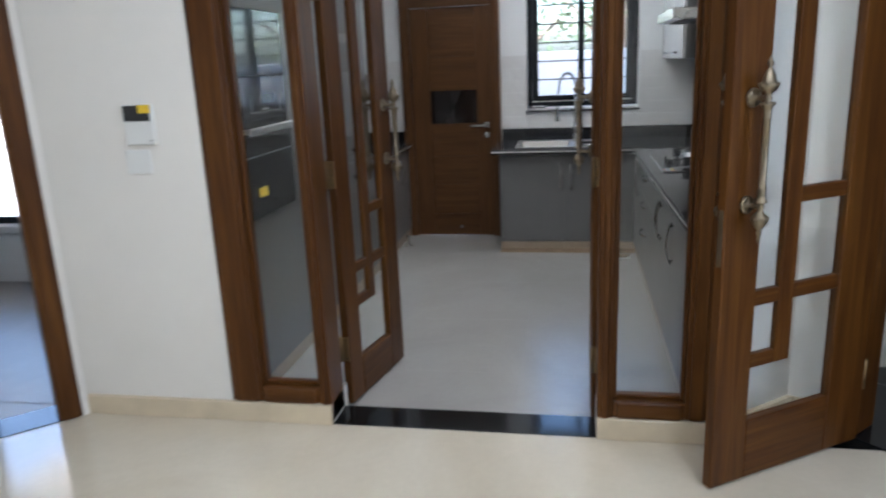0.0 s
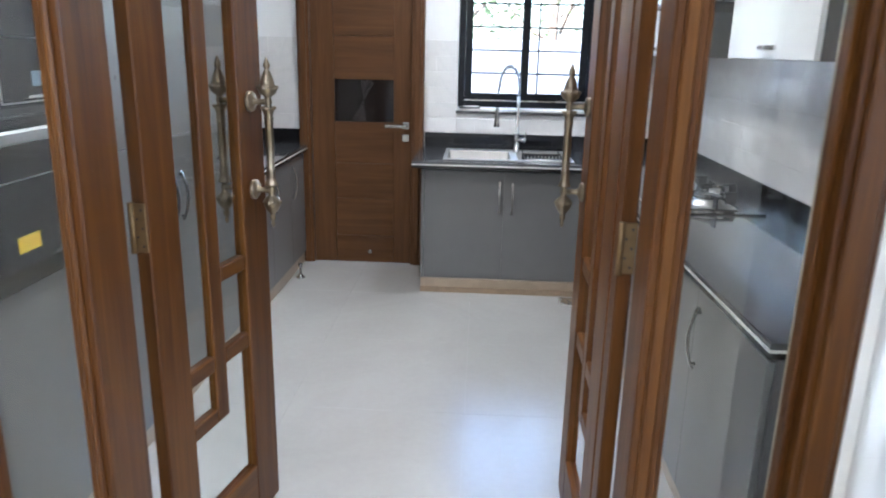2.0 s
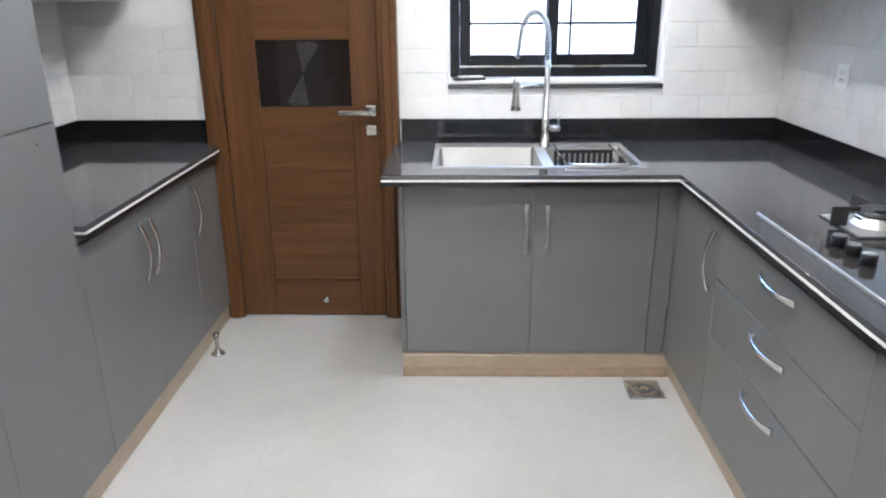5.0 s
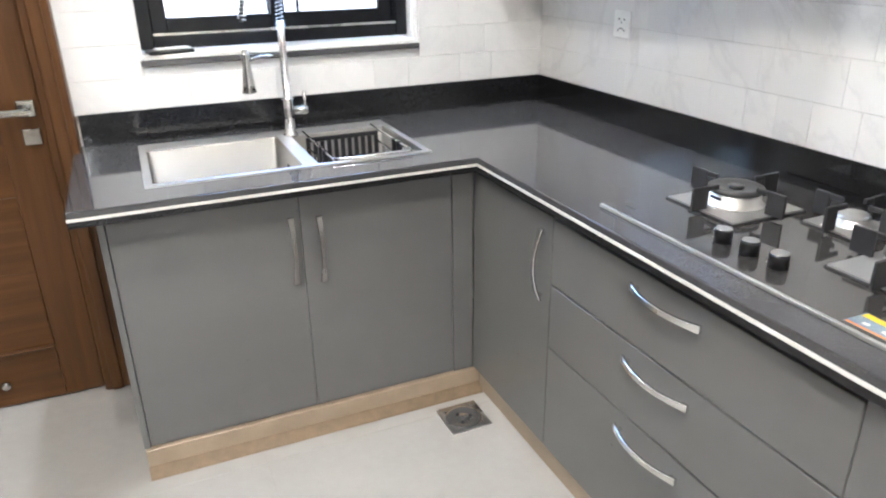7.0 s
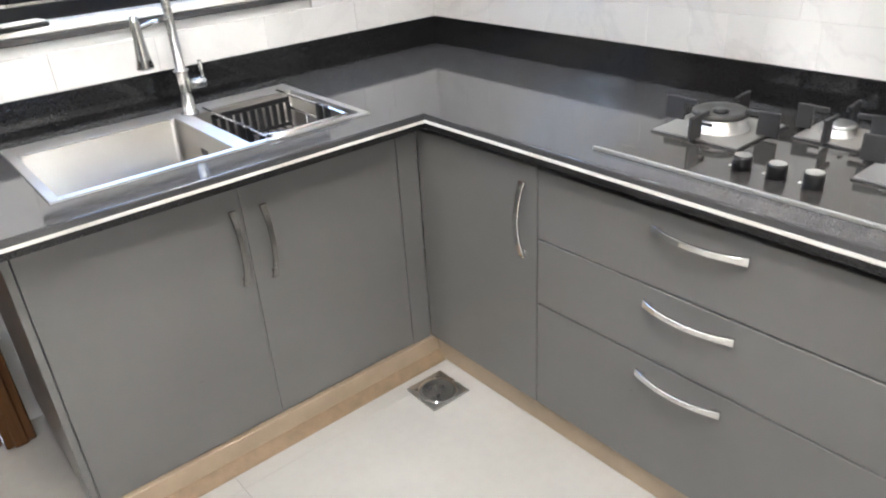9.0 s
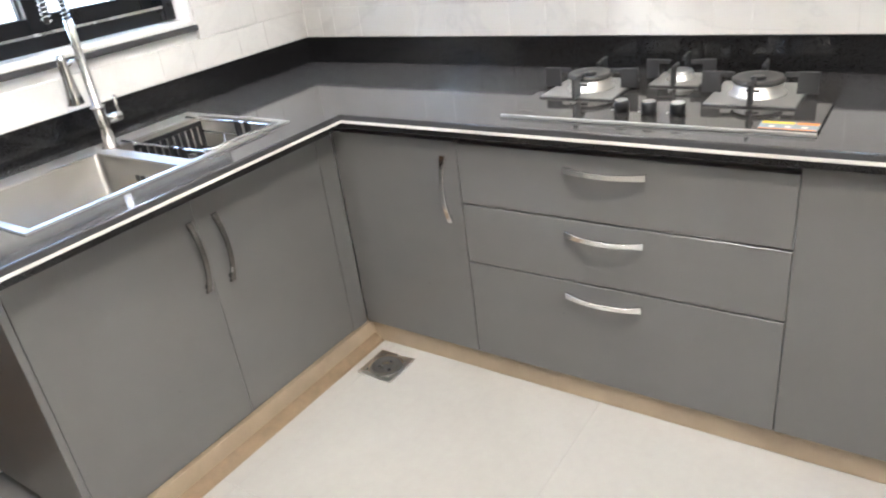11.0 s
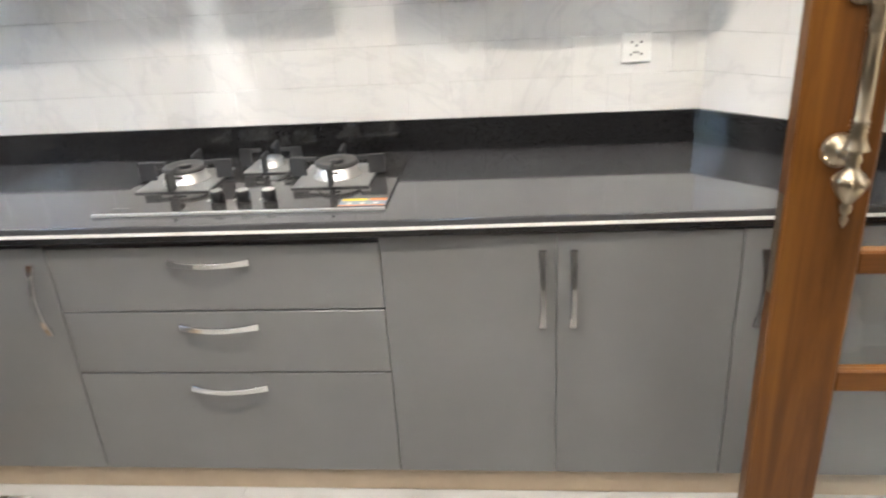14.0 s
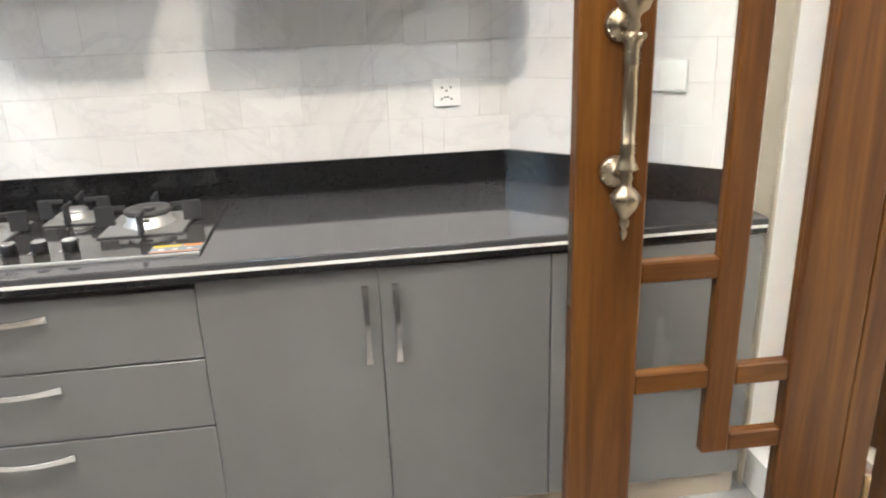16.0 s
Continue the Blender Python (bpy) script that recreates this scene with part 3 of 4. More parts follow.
# ---- kitchen window ----
win = thing("window_1", Matrix.Translation((0.1125, 6.99, WZ0)), "black aluminium sliding window with security bars", "window", kind="structure")
hw = (WX1 - WX0) / 2 - 0.002
for nm, a in (("frame_jamb", (-hw, -hw + 0.045, 0.03, WZ1 - WZ0 - 0.003)), ("frame_jamb", (hw - 0.045, hw, 0.03, WZ1 - WZ0 - 0.003)),
              ("frame_sill", (-hw + 0.0455, hw - 0.0455, 0.03, 0.075)), ("frame_head", (-hw + 0.0455, hw - 0.0455, WZ1 - WZ0 - 0.05, WZ1 - WZ0 - 0.003))):
    part(nm, B(a[0], a[1], -0.02, 0.07, a[2], a[3], bev=0.003), BLACK_AL, win)
for i, (a, b, y) in enumerate(((-hw + 0.046, 0.02, 0.0), (-0.035, hw - 0.046, 0.032))):
    sash = part("sash", B(a, a + 0.05, y, y + 0.028, 0.0755, 1.075, bev=0.002), BLACK_AL, win)
    for q in ((b - 0.05, b, 0.0755, 1.075), (a + 0.0505, b - 0.0505, 0.0755, 0.130), (a + 0.0505, b - 0.0505, 1.03, 1.075)):
        part("sash_bar", B(q[0], q[1], y, y + 0.028, q[2], q[3], bev=0.002), BLACK_AL, sash)
    part("pane", B(a + 0.045, b - 0.045, y + 0.011, y + 0.016, 0.125, 1.035), GLASS, sash).visible_shadow = False
part("track", B(-hw + 0.046, hw - 0.046, -0.018, -0.012, 0.075, 0.083), STEEL, win, "bare aluminium sill track")
for k in range(6):
    part("security_bar", B(-hw, hw, 0.10, 0.109, 0.263 + 0.163 * k, 0.276 + 0.163 * k), BLACK_AL, win)
for x in (0.093,):
    part("security_bar", B(x - 0.006, x + 0.006, 0.109, 0.117, 0.02, 1.12), BLACK_AL, win)
bm = B(WX0 - 0.008, WX1 + 0.015, YB - 0.028, 6.965, WZ0 - 0.014, WZ0 + 0.006, bev=0.003)
structure("window_sill", bm, GRANITE_LIT, "thin polished black granite window sill edge", "window sill")
structure("window_sill_top", B(WX0 + 0.002, WX1 - 0.002, 6.89, 7.05, WZ0 + 0.0065, WZ0 + 0.022, bev=0.002), WHITE_PL, "white marble inner window sill", "window sill")
bm = B(-0.075, 0.075, -0.035, 0.035, 0.0, 0.012, bev=0.004)
sc = thing("sill_tray", Matrix.Translation((-0.285, 6.925, WZ0 + 0.0225)) @ Matrix.Rotation(radians(12), 4, "Z"), "small black tray with white card on the window sill", "tray")
part("tray", bm, BLACK_PL, sc)
part("card", B(-0.045, 0.068, -0.024, 0.030, 0.0125, 0.017, bev=0.001), WHITE_PL, sc, "white folded card")

# west room window
w2 = thing("window_2", Matrix.Translation((-4.225, 5.16, 0.5)), "wide low black framed window with bars", "window", kind="structure")
for q in ((-0.87, -0.82, 0.0, 1.695), (0.82, 0.87, 0.0, 1.695), (-0.03, 0.03, 0.06, 1.64)):
    part("frame_jamb", B(q[0], q[1], 0, 0.08, q[2], q[3], bev=0.003), BLACK_AL, w2)
part("frame_sill", B(-0.8195, 0.8195, 0, 0.08, 0.0, 0.06, bev=0.003), BLACK_AL, w2)
part("frame_head", B(-0.8195, 0.8195, 0, 0.08, 1.64, 1.695, bev=0.003), BLACK_AL, w2)
for k in range(7):
    part("security_bar", B(-0.87, 0.87, 0.10, 0.108, 0.2 + 0.2 * k, 0.208 + 0.2 * k), BLACK_AL, w2)
structure("window_sill", B(-5.08, -3.37, 5.06, 5.16, 0.44, 0.499, bev=0.003), WHITE_PL, "white sill under the west window", "window sill")

# added black frame round the fill lamp's opening, behind the walker
w3 = thing("fill_frame", Matrix.Translation((2.865, 0.85, 0.75)), "black frame added round the lounge fill lamp", "window", kind="structure")
for q in ((-0.548, -0.50), (0.50, 0.548), (-0.025, 0.025)):
    part("frame_jamb", B(0, 0.05, q[0], q[1], 0.002, 1.498), BLACK_AL, w3)


# ---- worktops ----
def nosing(p, q, depth=0.004):
    """A polished front edge with an eased arris, from p to q, facing to the right of that way."""
    d = Vector((q[0] - p[0], q[1] - p[1], 0)).normalized()
    n = Vector((d.y, -d.x, 0))
    prof = [(-depth, 0.8722), (0.0, 0.8722), (0.0, 0.8862), (-0.0008, 0.8884), (-0.0022, 0.8896), (-depth, 0.8899)]
    bm = bmesh.new()
    a, b = ([bm.verts.new(Vector((c[0], c[1], 0)) + n * u + Vector((0, 0, z))) for u, z in prof] for c in (p, q))
    for i in range(len(prof)):
        j = (i + 1) % len(prof)
        bm.faces.new((a[i], a[j], b[j], b[i])).smooth = 1 < i < 4
    bm.faces.new(a)
    bm.faces.new(b[::-1])
    bmesh.ops.recalc_face_normals(bm, faces=bm.faces)
    return bm


def granite_run(name, origin, cells, strips, ups, label, edges=()):
    w = thing(name, Matrix.Translation(origin), label, "worktop")
    inv = Matrix.Translation((-origin[0], -origin[1], -origin[2]))

    def add(n, bm, mat, lab=""):
        bm.transform(inv)
        part(n, bm, mat, w, lab)
    bm = bmesh.new()
    for pts in cells:
        t = prism(pts, 0.872, 0.890)
        me = bpy.data.meshes.new("tmp")
        t.to_mesh(me)
        t.free()
        bm.from_mesh(me)
        bpy.data.meshes.remove(me)
    bmesh.ops.remove_doubles(bm, verts=bm.verts, dist=0.0005)
    add("slab", bm, GRANITE_LIT)
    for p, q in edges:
        add("edge_nosing", nosing(p, q), GRANITE_LIT)
    for s in strips:
        add("inlay_strip", prism(s, 0.8635, 0.8718), STRIP, "pale inlay strip along the edge")
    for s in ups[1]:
        add("lower_edge", prism(s, 0.846, 0.8632), GRANITE_SHADE)
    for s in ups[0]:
        add("upstand", prism(s, 0.8903, 0.994), GRANITE_SHADE, "black polished granite upstand")


EX, EY = 0.515, 6.178
CX = XR - 0.003
DGX, DGY = 0.655, 3.353
BY, EXS = 4.85, 0.540   # south of BY the front edge runs out slightly, to EXS
N = 0.004
cells = [
    [(-0.632, EY + N), (-0.435, EY + N), (-0.435, YB - 0.004), (-0.632, YB - 0.004)],
    [(-0.435, EY + N), (0.410, EY + N), (0.410, 6.305), (-0.435, 6.305)],
    [(-0.435, 6.800), (0.410, 6.800), (0.410, YB - 0.004), (-0.435, YB - 0.004)],
    [(0.410, EY + N), (EX + N, EY + N), (CX, EY + N), (CX, YB - 0.004), (0.410, YB - 0.004)],
    [(EX + N, BY), (CX, BY), (CX, EY + N), (EX + N, EY + N)],
    [(EXS + N, DGY), (DGX, DGY), (CX, 3.915), (CX, BY), (EX + N, BY)],
]
edges = [((-0.632, EY), (EX + N, EY)), ((EX, EY), (EX, BY)), ((EX, BY), (EXS, DGY))]
e = -0.0012
strips = [[(-0.632 + e, EY + e), (EX, EY + e), (EX, EY + 0.05), (-0.632 + e, EY + 0.05)],
          [(EX + e, BY), (EX + 0.05, BY), (EX + 0.05, EY + e), (EX + e, EY + e)],
          [(EXS + e, DGY), (EXS + 0.05, DGY), (EX + 0.05, BY), (EX + e, BY)],
          [(-0.632 + e, EY + 0.0505), (-0.60, EY + 0.0505), (-0.60, YB - 0.01), (-0.632 + e, YB - 0.01)]]
lower = [[(-0.632, EY), (EX, EY), (EX, EY + 0.06), (-0.632, EY + 0.06)],
         [(EX, BY), (EX + 0.06, BY), (EX + 0.06, EY + 0.06), (EX, EY + 0.06)],
         [(EXS, DGY), (EXS + 0.06, DGY), (EX + 0.06, BY), (EX, BY)],
         [(-0.632, EY + 0.0605), (-0.60, EY + 0.0605), (-0.60, YB - 0.01), (-0.632, YB - 0.01)]]
U = 0.020
ups = [[(-0.605, YB - U), (CX, YB - U), (CX, YB - 0.003), (-0.605, YB - 0.003)],
       [(CX - U, 3.915), (CX, 3.915), (CX, YB - U - 0.0005), (CX - U, YB - U - 0.0005)],
       [(DGX + 0.004, DGY), (CX - U - 0.001, 3.906), (CX - U - 0.001, 3.937), (DGX - 0.012, DGY + 0.011), (DGX - 0.012, DGY)]]
granite_run("worktop", (0.5, 6.2, 0.846), cells, strips, (ups, lower), "polished black granite L-shaped worktop with pale edge strip", edges)
LX = -1.458
granite_run("worktop", (-1.8, 6.2, 0.846), [[(XL + 0.003, 5.522), (LX, 5.522), (LX, YB - 0.004), (XL + 0.003, YB - 0.004)]],
            [[(LX - 0.05, 5.526), (LX - e, 5.526), (LX - e, YB - 0.04), (LX - 0.05, YB - 0.04)]],
            ([[(XL + 0.024, YB - U), (-1.52, YB - U), (-1.52, YB - 0.003), (XL + 0.024, YB - 0.003)],
              [(XL + 0.003, 5.523), (XL + 0.0235, 5.523), (XL + 0.0235, YB - 0.003), (XL + 0.003, YB - 0.003)]],
             [[(LX - 0.06, 5.523), (LX, 5.523), (LX, YB - 0.04), (LX - 0.06, YB - 0.04)]]), "polished black granite worktop beside the tall units")


# ---- cabinets ----
def bow_handle(bm_len, rise=0.024, w=0.0125, t=0.008, n=16):
    """A bowed flat bar lying along x, centred, bowing to -y."""
    bm = bmesh.new()
    prev = None
    first = None
    for i in range(n + 1):
        u = i / n * 2 - 1
        x, y = u * bm_len / 2, -rise * (1 - u * u) - 0.010
        ww = (w + 0.006 * abs(u) ** 3) / 2
        ring = [bm.verts.new((x, y - t / 2, -ww)), bm.verts.new((x, y + t / 2, -ww)), bm.verts.new((x, y + t / 2, ww)), bm.verts.new((x, y - t / 2, ww))]
        if prev:
            for k in range(4):
                bm.faces.new((prev[k], prev[(k + 1) % 4], ring[(k + 1) % 4], ring[k])).smooth = k in (0, 2)
        else:
            first = ring
        prev = ring
    bm.faces.new(first)
    bm.faces.new(prev[::-1])
    for s in (-1, 1):
        box(bm, s * (bm_len / 2 - 0.016) - 0.006, s * (bm_len / 2 - 0.016) + 0.006, -0.015, 0.0, -0.005, 0.005, bev=0.002)
    bmesh.ops.recalc_face_normals(bm, faces=bm.faces)
    return bm


def cabinet(name, m, w, d, z0, z1, fronts, label, mat=GREY, front_mat=None, top_gap=0.0, group="", cat="cabinet"):
    """A unit whose front faces local -y; local x across. fronts: (x0, x1, z0, z1, handle) with handle None or (x, z,
    'h' across, 'v' upright in darkened chrome, 'c' upright in plain chrome, length).
    """
    c = thing(name, m, label, cat, group)
    bm = B(0.001, w - 0.001, 0.021, d, z0, z1 - top_gap, bev=0.001)
    if top_gap:
        box(bm, 0.001, w - 0.001, 0.021, 0.039, z1 - top_gap, z1)
        box(bm, 0.001, 0.019, 0.039, d, z1 - top_gap, z1)
        box(bm, w - 0.019, w - 0.001, 0.039, d, z1 - top_gap, z1)
    part("body", bm, GREY, c)
    for x0, x1, a, b, hd in fronts:
        f = part("drawer_front" if hd and hd[2] == "h" and cat == "drawer unit" else "door", B(x0 + 0.0006, x1 - 0.0006, 0.0, 0.0195, a + 0.0014, b - 0.0014, bev=0.0016), front_mat or mat, c)
        if hd:
            bm = bow_handle(hd[3])
            r = Matrix() if hd[2] == "h" else Matrix.Rotation(radians(90), 4, "Y")
            bm.transform(Matrix.Translation((hd[0], 0.0, hd[1])) @ r)
            part("handle", bm, HANDLE_DIM if hd[2] == "v" else CHROME, f, "bowed chrome bar handle, darkened for its dim reflection" if hd[2] == "v" else "bowed chrome bar handle")
    return c


FX = 0.542   # front of the units on the east wall
ZA, ZB = 0.086, 0.826
facing_west = lambda x, y: Matrix.Translation((x, y, 0)) @ Matrix.Rotation(radians(-90), 4, "Z")   # local x runs to -y
facing_south = lambda x, y: Matrix.Translation((x, y, 0))
facing_east = lambda x, y: Matrix.Translation((x, y, 0)) @ Matrix.Rotation(radians(90), 4, "Z")    # local x runs to +y
D = 0.58
cabinet("base_cabinet", facing_west(FX, 6.259), 0.487, D, ZA, 0.845, [(0.0, 0.487, ZA, ZB, (0.444, 0.672, "c", 0.218))], "matt grey corner base cabinet under the worktop", group="base cabinets")
du = cabinet("drawer_unit", facing_west(FX, 5.77), 0.9145, D, ZA, 0.845,
             [(0, 0.9145, 0.629, 0.822, (0.455, 0.777, "h", 0.225)), (0, 0.9145, 0.431, 0.627, (0.450, 0.584, "h", 0.225)), (0, 0.9145, ZA, 0.429, (0.445, 0.386, "h", 0.225))],
             "matt grey three-drawer unit below the hob", cat="drawer unit", group="base cabinets")
cabinet("base_cabinet", facing_west(FX, 4.855), 0.905, D, ZA, 0.845,
        [(0, 0.452, ZA, ZB + 0.012, (0.416, 0.682, "v", 0.22)), (0.452, 0.905, ZA, ZB + 0.012, (0.494, 0.682, "v", 0.22))], "matt grey two-door base cabinet", group="base cabinets")
cabinet("base_cabinet", facing_west(FX, 3.948), 0.59, 0.12, ZA, 0.845,
        [(0, 0.59, ZA, ZB + 0.012, (0.05, 0.676, "v", 0.215))], "matt grey end base cabinet in the splayed corner", group="base cabinets")
FY = 6.262
sink_unit = cabinet("base_cabinet", facing_south(-0.555, FY), 1.065, 0.63, ZA, 0.845,
        [(0, 0.523, ZA, ZB, (0.493, 0.652, "v", 0.215)), (0.523, 1.020, ZA, ZB, (0.578, 0.645, "v", 0.215))], "matt grey two-door sink base cabinet", top_gap=0.21, group="base cabinets")
part("side_panel", B(-0.020, -0.002, -0.004, 0.636, 0.0848, 0.8448, bev=0.001), GREY, sink_unit)
part("filler", B(1.0215, 1.0963, -0.0022, 0.0158, 0.0848, 0.8248, bev=0.001), GREY, sink_unit)
LF = -1.488
cabinet("base_cabinet", facing_east(LF, 5.524), 0.905, D, ZA, 0.845,
        [(0, 0.436, ZA, ZB, (0.398, 0.662, "c", 0.215)), (0.436, 0.905, ZA, ZB, (0.477, 0.662, "c", 0.215))], "matt grey two-door base cabinet by the tall units", group="base cabinets")
cabinet("base_cabinet", facing_east(LF, 6.430), 0.44, D, ZA, 0.845,
        [(0, 0.44, ZA, ZB, (0.03, 0.668, "c", 0.225))], "matt grey single base cabinet beside the back door", group="base cabinets")
structure("plinth", B(-0.572, 0.590, FY - 0.014, FY + 0.03, 0, 0.0845, bev=0.002), PLINTH, "beige tile plinth under the cabinets", "plinth")
structure("plinth", B(0.560, 0.60, 3.36, FY - 0.0145, 0, 0.0845, bev=0.002), PLINTH, "beige tile plinth under the cabinets", "plinth")
fillet = prism([(0, 0), (0.038, 0), (0.034, 0.006), (0.0, 0.027)], 0, 1.13)
fillet.transform(Matrix.Translation((-0.572, FY - 0.0142, 0)) @ Matrix(((0, 0, 1, 0), (-1, 0, 0, 0), (0, 1, 0, 0), (0, 0, 0, 1))))
bmesh.ops.recalc_face_normals(fillet, faces=fillet.faces)
structure("plinth_fillet", fillet, MORTAR, "rough brown mortar fillet along the plinth foot", "plinth")
structure("plinth", B(LF - 0.045, LF - 0.012, 3.36, 6.86, 0, 0.0845, bev=0.002), PLINTH, "beige tile plinth under the tall units", "plinth")

# tall units and ovens on the west wall
cabinet("tall_cabinet", facing_east(LF, 4.09), 1.430, 0.66, ZA, 2.35,
        [(0, 0.476, ZA, 1.205, (0.43, 0.95, "v", 0.215)), (0.476, 0.953, ZA, 1.205, (0.525, 0.95, "v", 0.215)), (0.953, 1.43, ZA, 1.205, (0.99, 0.95, "v", 0.215)),
         (0, 0.476, 1.205, 2.35, None), (0.476, 0.953, 1.205, 2.35, None), (0.953, 1.43, 1.205, 2.35, None)], "tall grey larder cabinets with bowed handles")
cabinet("oven_housing", facing_east(LF, 3.345), 0.743, 0.66, ZA, 2.35,
        [(0, 0.743, ZA, 0.902, None), (0, 0.012, 0.902, 1.90, None), (0.608, 0.743, 0.902, 1.90, None), (0, 0.743, 1.90, 2.35, None)], "tall grey oven housing cabinet")
OY = 3.360
ov = thing("oven", facing_east(LF + 0.006, OY) @ Matrix.Translation((0, 0, 0.906)), "black glass built-in oven with steel handle", "oven")
part("door", B(0.0, 0.59, -0.018, 0.024, 0.0, 0.398, bev=0.003), BLACK_GL, ov)
part("control_panel", B(0.0, 0.59, -0.012, 0.024, 0.401, 0.495, bev=0.003), BLACK_GL, ov)
bm = B(0.008, 0.582, -0.068, -0.050, 0.408, 0.444, bev=0.006)
for x in (0.04, 0.53):
    box(bm, x, x + 0.02, -0.052, -0.012, 0.414, 0.438, bev=0.002)
part("handle", bm, TRAY, ov, "broad satin steel handle bar")
part("door_seam", B(0.01, 0.58, -0.0192, -0.0182, 0.300, 0.303), STEEL, ov)
part("energy_label", B(0.132, 0.232, -0.0195, -0.0185, 0.100, 0.146), YELLOW, ov, "yellow energy sticker")
part("maker_mark", B(0.29, 0.325, -0.0192, -0.0182, 0.058, 0.068), ETCH, ov)
part("vent", B(0.03, 0.56, -0.014, -0.0125, 0.470, 0.474), IRON, ov)
mw = thing("microwave", facing_east(LF + 0.006, OY) @ Matrix.Translation((0, 0, 1.404)), "black glass built-in microwave oven with steel-framed display", "microwave")
part("door", B(0.0, 0.59, -0.010, 0.024, 0.0, 0.180, bev=0.003), BLACK_GL, mw)
trim = bmesh.new()
for q in ((0.155, 0.51, 0.006, 0.010), (0.155, 0.159, 0.010, 0.096), (0.506, 0.51, 0.010, 0.096)):
    box(trim, q[0], q[1], -0.0122, -0.0102, q[2], q[3])
part("window_trim", trim, TRAY, mw, "thin steel trim round the display")
part("display", B(0.30, 0.42, -0.0115, -0.0105, 0.050, 0.092), BLUE_PR, mw, "pale digital display")
for k in range(6):
    part("print_mark", B(0.28 + 0.014 * k, 0.289 + 0.014 * k, -0.0112, -0.0104, 0.018, 0.025), WHITE_PL, mw)
ov2 = thing("oven", facing_east(LF + 0.006, OY) @ Matrix.Translation((0, 0, 1.588)), "black glass upper oven with mirror-dark door", "oven")
part("door", B(0.0, 0.59, -0.012, 0.024, 0.0, 0.308, bev=0.003), BLACK_GL, ov2)

# wall cabinets
cabinet("wall_cabinet", facing_east(-1.825, 5.524), 1.34, 0.345, 1.532, 2.35,
        [(0, 0.447, 1.532, 2.35, (0.40, 1.60, "v", 0.1)), (0.447, 0.893, 1.532, 2.35, (0.49, 1.60, "v", 0.1)), (0.893, 1.34, 1.532, 2.35, (1.29, 1.60, "v", 0.1))],
        "pale blue-grey wall cabinets above the worktop", mat=PALE, group="wall cabinets")
cabinet("wall_cabinet", facing_west(0.80, 4.745), 0.79, 0.355, 1.568, 2.35, [(0, 0.79, 1.568, 1.96, (0.43, 1.61, "h", 0.14)), (0, 0.79, 1.96, 2.35, None)],
        "white gloss wall cabinet with grey sides", mat=GREY, front_mat=WHITE_G, group="wall cabinets")
cabinet("wall_cabinet", facing_west(0.80, 6.885), 1.185, 0.355, 1.568, 2.35,
        [(0, 0.592, 1.568, 1.96, (0.30, 1.61, "h", 0.14)), (0.592, 1.185, 1.568, 1.96, (0.89, 1.61, "h", 0.14)), (0, 0.592, 1.96, 2.35, None), (0.592, 1.185, 1.96, 2.35, None)],
        "white gloss wall cabinets with grey sides", mat=GREY, front_mat=WHITE_G, group="wall cabinets")
hd = thing("cooker_hood", Matrix.Translation((1.16, 5.22, 1.80)), "slim pale steel cooker hood above the hob", "cooker hood")
part("canopy", B(-0.54, -0.002, -0.40, 0.40, 0.0, 0.065, bev=0.004), STEEL, hd)
part("visor", B(-0.546, -0.5405, -0.40, 0.40, 0.004, 0.062, bev=0.002), WHITE_G, hd)
part("chimney", B(-0.30, -0.002, -0.16, 0.16, 0.0655, 1.0, bev=0.003), STEEL, hd)
part("filter", B(-0.48, -0.10, -0.34, 0.34, -0.006, -0.0003), IRON, hd)


# ---- sink and tap ----
sk = thing("sink", Matrix.Translation((0, 6.55, 0.89)), "brushed steel double bowl drop-in sink", "sink")
X0, X1, Y0, Y1 = -0.440, 0.415, -0.250, 0.255
bowls = [(-0.418, 0.006), (0.052, 0.394)]
BY0, BY1 = -0.228, 0.168
bm = bmesh.new()
for q in ((X0, X1, Y0, BY0), (X0, X1, BY1, Y1), (X0, bowls[0][0], BY0, BY1), (bowls[0][1], bowls[1][0], BY0, BY1), (bowls[1][1], X1, BY0, BY1)):
    box(bm, *q, -0.001, 0.005)
part("rim", bm, DECK, sk)


def bowl(x0, x1, depth):
    bm = bmesh.new()
    n, r = 5, 0.03

    def loop(inset, z, rr):
        out = []
        for cx, cy, a0 in ((x1 - inset - rr, BY1 - inset - rr, 0), (x0 + inset + rr, BY1 - inset - rr, 90), (x0 + inset + rr, BY0 + inset + rr, 180), (x1 - inset - rr, BY0 + inset + rr, 270)):
            for k in range(n + 1):
                a = radians(a0 + 90 * k / n)
                out.append(bm.verts.new((cx + rr * math.cos(a), cy + rr * math.sin(a), z)))
        return out
    loops = [loop(-0.002, 0.002, 0.012), loop(0.002, -0.004, 0.014), loop(0.004, -depth + 0.02, 0.02), loop(0.010, -depth + 0.006, 0.022), loop(0.028, -depth, 0.03)]
    for a, b in zip(loops, loops[1:]):
        for i in range(len(a)):
            j = (i + 1) % len(a)
            bm.faces.new((a[i], b[i], b[j], a[j])).smooth = True
    bm.faces.new(loops[-1][::-1])
    bmesh.ops.recalc_face_normals(bm, faces=bm.faces)
    bmesh.ops.reverse_faces(bm, faces=bm.faces) if bm.faces[-1].normal.z < 0 else None
    return bm


